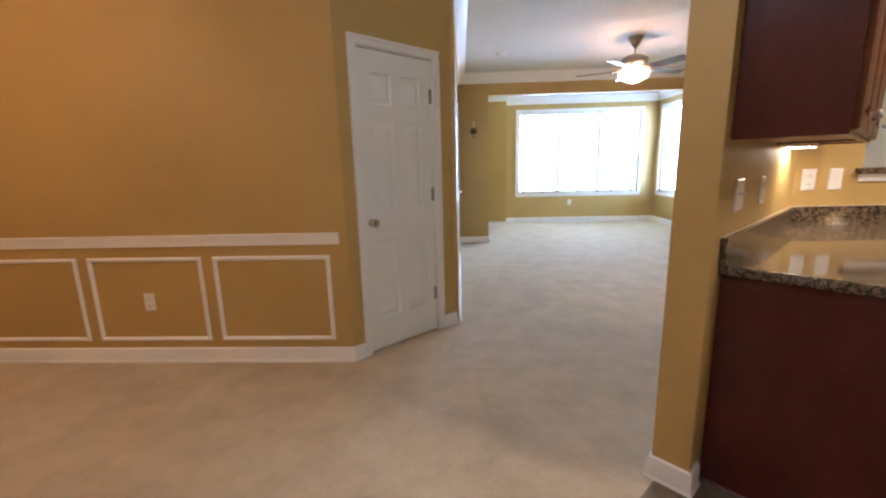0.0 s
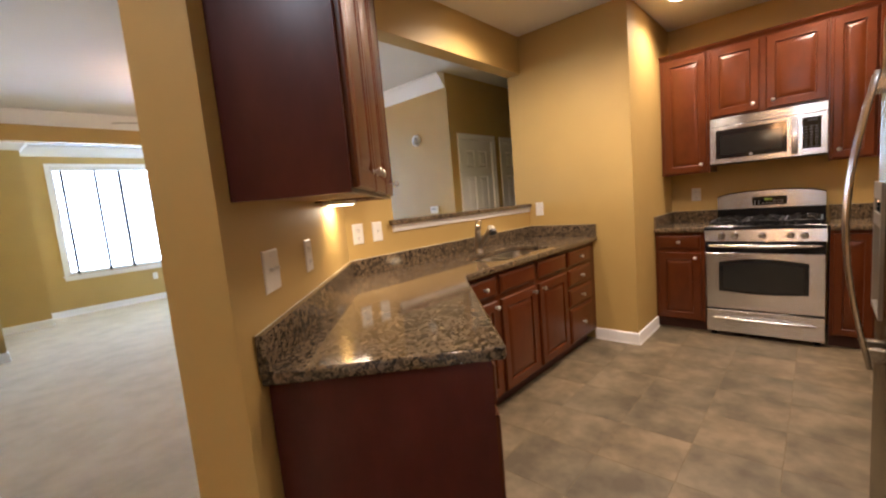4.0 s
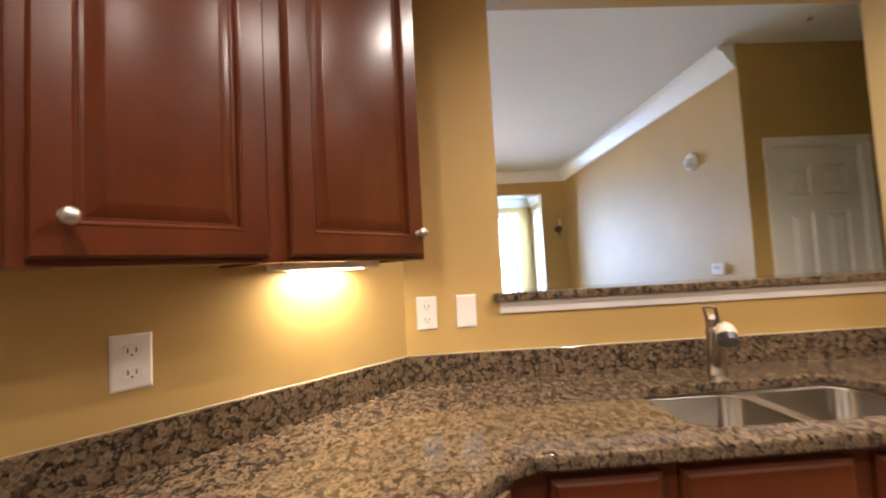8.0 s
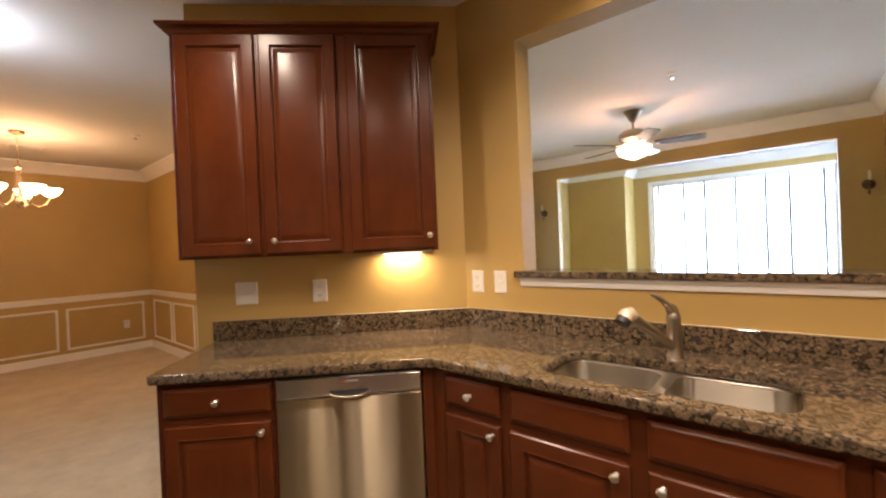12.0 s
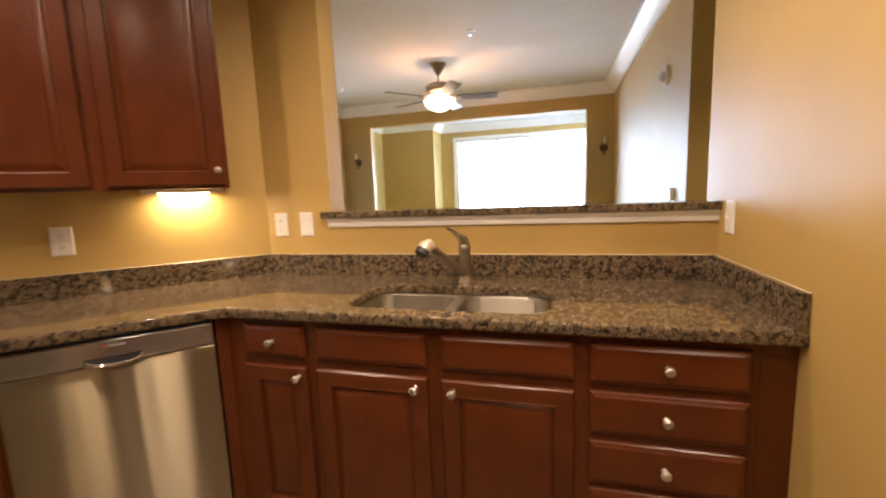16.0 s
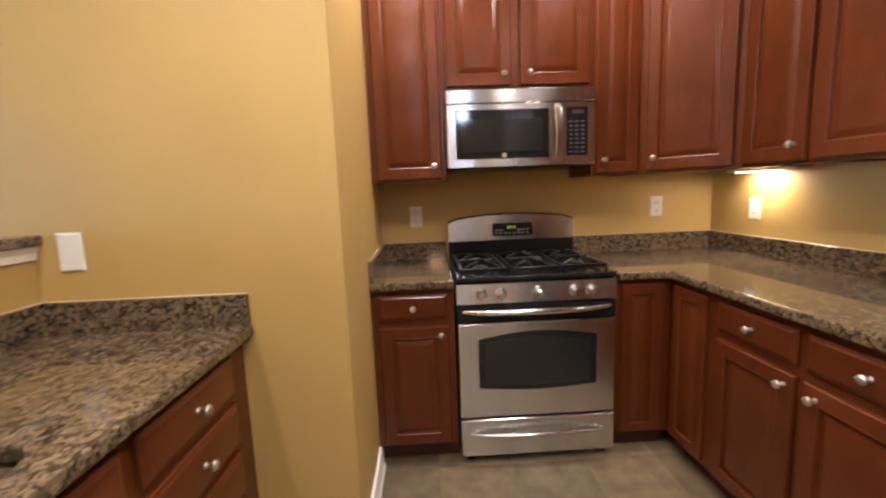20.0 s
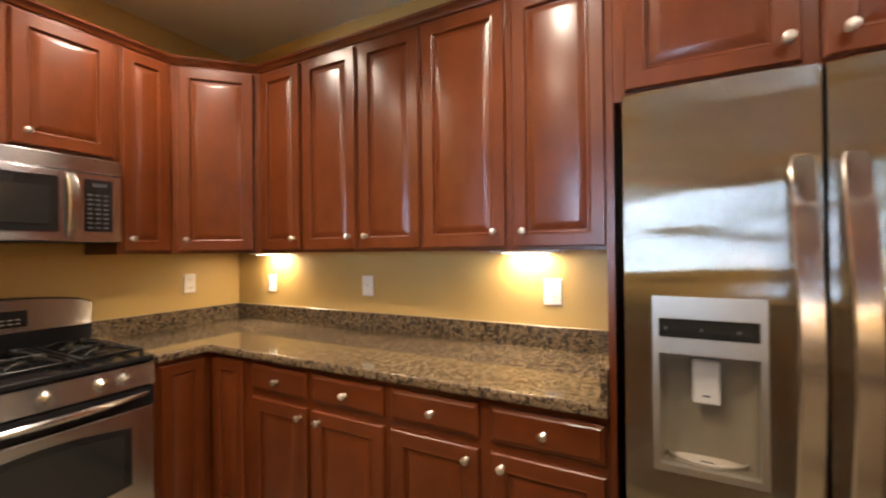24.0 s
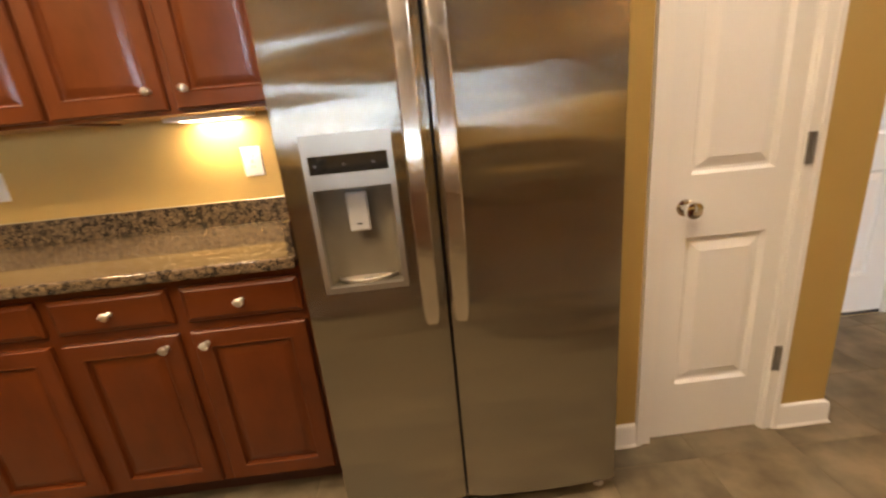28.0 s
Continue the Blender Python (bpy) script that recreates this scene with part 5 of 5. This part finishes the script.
wall_plate(on_diag(2.321, 1.160), 0.116, 0.121, "double switch", "white double toggle switch above the diagonal counter")
wall_plate(on_diag(2.713, 1.156), 0.078, 0.122, "outlet", "white duplex outlet above the diagonal counter")
wall_plate(pose(2.291, 2.79, 1.168), 0.076, 0.121, "outlet", "white duplex outlet beside the pass-through")
wall_plate(pose(2.438, 2.79, 1.168), 0.074, 0.121, "switch", "white toggle switch beside the pass-through")
wall_plate(pose(4.275, 2.674, 1.172, 0, 0, -90), 0.076, 0.121, "switch", "white switch on the wall beside the sink")
wall_plate(pose(5.44, 1.629, 1.172, 0, 0, -90), 0.076, 0.121, "outlet", "white outlet beside the range")
wall_plate(pose(5.44, 0.160, 1.178, 0, 0, -90), 0.074, 0.121, "outlet", "white outlet in the range corner")
wall_plate(pose(5.098, -0.19, 1.164, 0, 0, 180), 0.076, 0.115, "outlet", "white outlet lit by the corner undercabinet light")
wall_plate(pose(4.293, -0.19, 1.170, 0, 0, 180), 0.080, 0.118, "blank switch", "white switch plate over the long counter")
wall_plate(pose(3.226, -0.19, 1.175, 0, 0, 180), 0.082, 0.122, "gfci outlet", "white ground-fault outlet near the refrigerator")
wall_plate(pose(-1.835, 2.90, 0.435), 0.074, 0.121, "outlet", "white outlet inside a dining wall panel")
wall_plate(pose(-4.08, 2.57, 0.405, 0, 0, 90), 0.074, 0.121, "outlet", "white outlet inside a dining wall panel")
wall_plate(pose(2.75, 9.80, 0.44), 0.074, 0.121, "outlet", "white outlet under the wide window")
wall_plate(pose(0.26, 4.12, 1.20, 0, 0, 90), 0.076, 0.121, "switch", "white switch on the living room wall")

for m, label in ((diag(3.178, -0.352, 1.340), "slim white undercabinet halogen light, lit, over the diagonal counter"), (pose(5.01, -0.125, 1.352, 0, 0, 180), "slim white undercabinet halogen light, lit, in the corner"), (pose(3.33, -0.125, 1.352, 0, 0, 180), "slim white undercabinet halogen light, lit, near the refrigerator")):
    t = thing("undercabinet_light", m, label, "light", "undercabinet lights")
    part("housing", boxes((-0.16, -0.052, 0.004, 0.16, 0.052, 0.026), bevel=0.003), PLATE, t)
    part("lens", boxes((-0.10, -0.045, 0.0015, 0.10, 0.045, 0.0038)), STRIP, t, "glowing lens")

for cx, cy in CANS:
    t = thing("recessed_light", pose(cx, cy, H), "white-trimmed recessed ceiling light, lit", "light", "recessed ceiling lights")
    part("trim_ring", lathe([(0.095, 0.0), (0.095, -0.004), (0.085, -0.007), (0.072, -0.004), (0.072, -0.0005)], 28), TRIM, t)
    part("bulb_face", lathe([(0.071, -0.001), (0.06, -0.0025), (0.0, -0.003)], 24), CAN_GLOW, t, "glowing bulb face", 60)

# ---- living room ----
t = thing("ceiling_fan", pose(2.385, 5.645, H), "pewter five-blade ceiling fan with a lit glass bowl", "ceiling fan")
part("canopy", lathe([(0.088, 0.0), (0.088, -0.010), (0.080, -0.020), (0.055, -0.065), (0.028, -0.112), (0.018, -0.120), (0.0, -0.120)], 22), PEWTER, t, "", 40)
part("rod", lathe([(0.012, -0.112), (0.012, -0.19), (0.026, -0.20), (0.0, -0.20)], 12), PEWTER, t)
part("motor", lathe([(0.026, -0.192), (0.060, -0.198), (0.110, -0.214), (0.142, -0.240), (0.150, -0.262), (0.146, -0.290), (0.128, -0.312), (0.105, -0.326), (0.096, -0.350), (0.060, -0.360), (0, -0.360)], 30), PEWTER, t, "antique pewter motor housing", 40)
part("switch_cup", lathe([(0.045, -0.358), (0.045, -0.376), (0.022, -0.384), (0.016, -0.40), (0.016, -0.52), (0.0, -0.52)], 18), PEWTER, t, "", 40)
bowl = [(0.170 * math.cos(0.35 * q) if q == 0 else 0.170 - 0.150 * (q / 9) ** 2.2, -0.402 - 0.118 * (q / 9) ** 0.85) for q in range(10)]
part("bowl", lathe([(0.163, -0.402)] + [(0.178, -0.396)] + bowl + [(0.0, -0.524)], 30), BULB, t, "lit frosted glass bowl", 60)
part("finial", lathe([(0.014, -0.520), (0.016, -0.530), (0.006, -0.545), (0.0, -0.55)], 12), PEWTER, t)
for k in range(5):
    m = pose(0, 0, -0.366, 0, 0, 12 + 72 * k)
    outline = [(0.20, -0.052), (0.30, -0.062), (0.60, -0.070), (0.645, -0.066), (0.660, -0.052), (0.660, 0.052), (0.645, 0.066), (0.60, 0.070), (0.30, 0.062), (0.20, 0.052)]
    b = part("blade", prism(outline, -0.003, 0.003), BLADE, t, "dark walnut fan blade")
    b.matrix_basis = m @ pose(0, 0, 0, -12)
    arm = bmesh.new()
    tube([(0.085, 0, 0.030), (0.125, 0, 0.010), (0.165, 0, -0.004), (0.215, 0, -0.008)], [0.014, 0.012, 0.012, 0.016], 8, arm, 0.6)
    box(arm, 0.205, -0.040, -0.012, 0.245, 0.040, -0.005, 0.002)
    a = part("blade_arm", arm, PEWTER, t, "", 50)
    a.matrix_basis = m

for x in (0.515, 4.313):
    t = thing("wall_sconce", pose(x, 7.30, 1.855), "dark iron candle sconce on the living room wall", "sconce", "wall sconces")
    part("backplate", lathe([(0.055, 0.0), (0.055, 0.008), (0.04, 0.016), (0.0, 0.018)], 20, None, pose(0, 0, 0, 90)), BRONZE, t, "", 40)
    part("arm", tube([(0, -0.015, -0.01), (0, -0.05, -0.045), (0, -0.085, -0.035), (0, -0.09, 0.01)], 0.007, 8), BRONZE, t, "", 60)
    part("cup", lathe([(0.012, 0.0), (0.034, 0.006), (0.036, 0.014), (0.016, 0.016), (0.014, 0.03), (0.0, 0.03)], 16, None, pose(0, -0.09, 0.01)), BRONZE, t, "", 40)
    part("candle", lathe([(0.012, 0.0), (0.012, 0.095), (0.004, 0.10), (0.0, 0.115)], 12, None, pose(0, -0.09, 0.04)), CANDLE, t, "ivory candle sleeve", 40)
    part("drop", lathe([(0.0, -0.09), (0.010, -0.07), (0.014, -0.05), (0.006, -0.035), (0, -0.03)], 12, None, pose(0, -0.04, -0.03)), BRONZE, t, "", 40)

t = thing("fire_alarm", pose(4.44, 4.37, 2.08, 0, 0, -90), "white wall fire alarm with a clear strobe", "fire alarm")
part("base", lathe([(0.068, 0.0), (0.068, 0.012), (0.060, 0.022), (0.0, 0.024)], 26, None, pose(0, 0, 0, 90)), PLATE, t, "", 40)
part("strobe", lathe([(0.040, 0.0), (0.039, 0.018), (0.026, 0.034), (0.0, 0.040)], 18, None, pose(0.004, -0.022, -0.012, 90)), plain("clear_plastic_lens", (0.7, 0.72, 0.75), 0.1), t, "clear strobe lens", 40)
t = thing("thermostat", pose(4.44, 4.16, 1.232, 0, 0, -90), "small white thermostat on the living room wall", "thermostat")
part("case", boxes((-0.06, -0.026, -0.042, 0.06, 0, 0.042), bevel=0.006), PLATE, t)
part("screen", boxes((-0.035, -0.0275, -0.005, 0.035, -0.0262, 0.025)), GREY_PLASTIC, t)
t = thing("smoke_detector", pose(0.85, 6.15, H), "white ceiling smoke detector", "smoke detector")
part("cover", lathe([(0.07, 0.0), (0.07, -0.015), (0.055, -0.032), (0.0, -0.036)], 24), PLATE, t, "", 40)
part("ring", lathe([(0.074, 0.0), (0.074, -0.006), (0.069, -0.008)], 24), PLATE, t)
for x, y in ((2.92, 4.83), (4.65, 3.52), (-1.85, 2.24)):
    t = thing("sprinkler", pose(x, y, H), "small chrome fire sprinkler in the ceiling", "sprinkler")
    part("rose", lathe([(0.042, 0.0), (0.040, -0.005), (0.014, -0.010), (0.0, -0.010)], 20), PLATE, t, "", 40)
    part("head", lathe([(0.008, -0.009), (0.007, -0.034), (0.017, -0.036), (0.017, -0.039), (0.0, -0.039)], 14), CHROME, t)

# ---- dining and entry ----
t = thing("chandelier", pose(-2.40, 1.365, H), "brass five-arm chandelier with lit alabaster bowls", "chandelier")
part("canopy", lathe([(0.065, 0.0), (0.06, -0.02), (0.02, -0.04), (0.0, -0.04)], 20), BRASS, t, "", 40)
bm = bmesh.new()
for k in range(3):
    a = 0.5 * math.pi * (k % 2)
    tube([(0.008 * math.cos(a) * math.cos(q), 0.008 * math.sin(a) * math.cos(q), -0.055 - 0.031 * k + 0.02 * math.sin(q)) for q in (2 * math.pi * j / 10 for j in range(11))], 0.0022, 6, bm)
part("chain", bm, BRASS, t)
part("loop", tube([(-0.035, 0, -0.130), (-0.012, 0, -0.155), (0, 0, -0.19), (0.012, 0, -0.155), (0.035, 0, -0.130)], 0.005, 8), BRASS, t)
part("stem", lathe([(0.006, -0.12), (0.006, -0.35), (0.032, -0.36), (0.036, -0.38), (0.012, -0.42), (0.012, -0.67), (0.03, -0.70), (0.036, -0.74), (0.015, -0.78), (0.0, -0.80)], 14), BRASS, t, "", 40)
for k in range(5):
    m = pose(0, 0, -0.04, 0, 0, 20 + 72 * k)
    arm = part("arm", tube([(0.022, 0, -0.31), (0.016, 0, -0.42), (0.03, 0, -0.55), (0.07, 0, -0.68), (0.135, 0, -0.735), (0.205, 0, -0.70), (0.237, 0, -0.625)], 0.007, 8), BRASS, t, "", 60)
    arm.matrix_basis = m
    cup = part("shade", lathe([(0.018, -0.625), (0.045, -0.610), (0.080, -0.575), (0.098, -0.532), (0.094, -0.532), (0.04, -0.602), (0.0, -0.61)], 20, None, pose(0.237, 0, 0)), SHADE, t, "lit alabaster glass bowl", 60)
    cup.matrix_basis = m
t = thing("ceiling_vent", pose(-3.16, 1.49, H), "white slotted ceiling air register in the dining room", "vent")
part("frame", boxes((-0.075, -0.15, -0.006, 0.075, -0.13, -0.0005), (-0.075, 0.13, -0.006, 0.075, 0.15, -0.0005), (-0.075, -0.13, -0.006, -0.055, 0.13, -0.0005), (0.055, -0.13, -0.006, 0.075, 0.13, -0.0005)), TRIM, t)
# no duct is cut: a thin dark sheet gives the shade behind the slats
part("backing", boxes((-0.055, -0.13, -0.002, 0.055, 0.13, -0.0004)), SLOT, t, "flat dark sheet standing in for the shaded duct")
for k in range(6):
    sl = part("slat", boxes((-0.008, -0.13, -0.001, 0.008, 0.13, 0.0005)), TRIM, t)
    sl.matrix_basis = pose(-0.045 + 0.018 * k, 0, -0.005, 0, 25)
t = thing("flush_light", pose(0.17, 0.91, H), "round glass flush ceiling light, lit, in the entry", "light")
part("pan", lathe([(0.15, 0.0), (0.15, -0.03), (0.13, -0.04), (0.0, -0.04)], 24), TRIM, t)
part("glass", lathe([(0.135, -0.04), (0.14, -0.06), (0.11, -0.105), (0.05, -0.13), (0.0, -0.135)], 24), FLUSH, t, "glowing frosted glass", 60)

t = thing("door_stop", pose(1.062, 0.34, 0.05, 0, 0, 90), "small spring door stop on the skirting", "door stop")
part("spring", tube([(0, -0.014 + 0.0, 0), (0, 0.045, -0.002)], 0.005, 8), CHROME, t)

# ---- floor tiles ----


def clip(poly, nx, ny, c):
    """The part of a polygon with nx*x + ny*y <= c."""
    out = []
    for i, p in enumerate(poly):
        q = poly[(i + 1) % len(poly)]
        a, b = nx * p[0] + ny * p[1] - c, nx * q[0] + ny * q[1] - c
        if a <= 0:
            out.append(p)
        if a * b < 0:
            s = a / (a - b)
            out.append((p[0] + s * (q[0] - p[0]), p[1] + s * (q[1] - p[1])))
    return out


EDGE = 0.745
bed_outline = [(-0.70, -0.30), (5.44, -0.30), (5.44, 2.79), (2.045, 2.79), (-0.70, -0.70 + EDGE)]
bed = structure("floor_tile_bed", prism(bed_outline, 0.0005, 0.0064), GROUT, "grey grout bed under the kitchen tiles")
TILE, GAP = 0.35, 0.003
for i in range(-11, 8):
    for j in range(-5, 6):
        x0, y0 = 3.02 + TILE * i + GAP / 2, 1.205 + TILE * j + GAP / 2
        x1, y1 = x0 + TILE - GAP, y0 + TILE - GAP
        poly = [(x0, y0), (x1, y0), (x1, y1), (x0, y1)]
        for nx, ny, c in ((1, 0, 5.44), (0, -1, 0.30), (0, 1, 2.79), (-1, 0, 0.70), (-1, 1, EDGE - 0.006)):
            poly = clip(poly, nx, ny, c) if len(poly) > 2 else []
        if len(poly) < 3 or abs(sum(p[0] * q[1] - p[1] * q[0] for p, q in zip(poly, poly[1:] + poly[:1]))) < 0.002:
            continue
        bm = bmesh.new()
        rows = [[bm.verts.new((*q, z)) for q in offset(poly, dd)] for dd, z in ((0.0, 0.0066), (0.0, 0.0070), (0.0015, 0.008))]
        for a, b in zip(rows, rows[1:]):
            for k in range(len(poly)):
                bm.faces.new((a[k], a[(k + 1) % len(poly)], b[(k + 1) % len(poly)], b[k]))
        bm.faces.new(rows[-1])
        part("tile", bm, SLATE, bed)
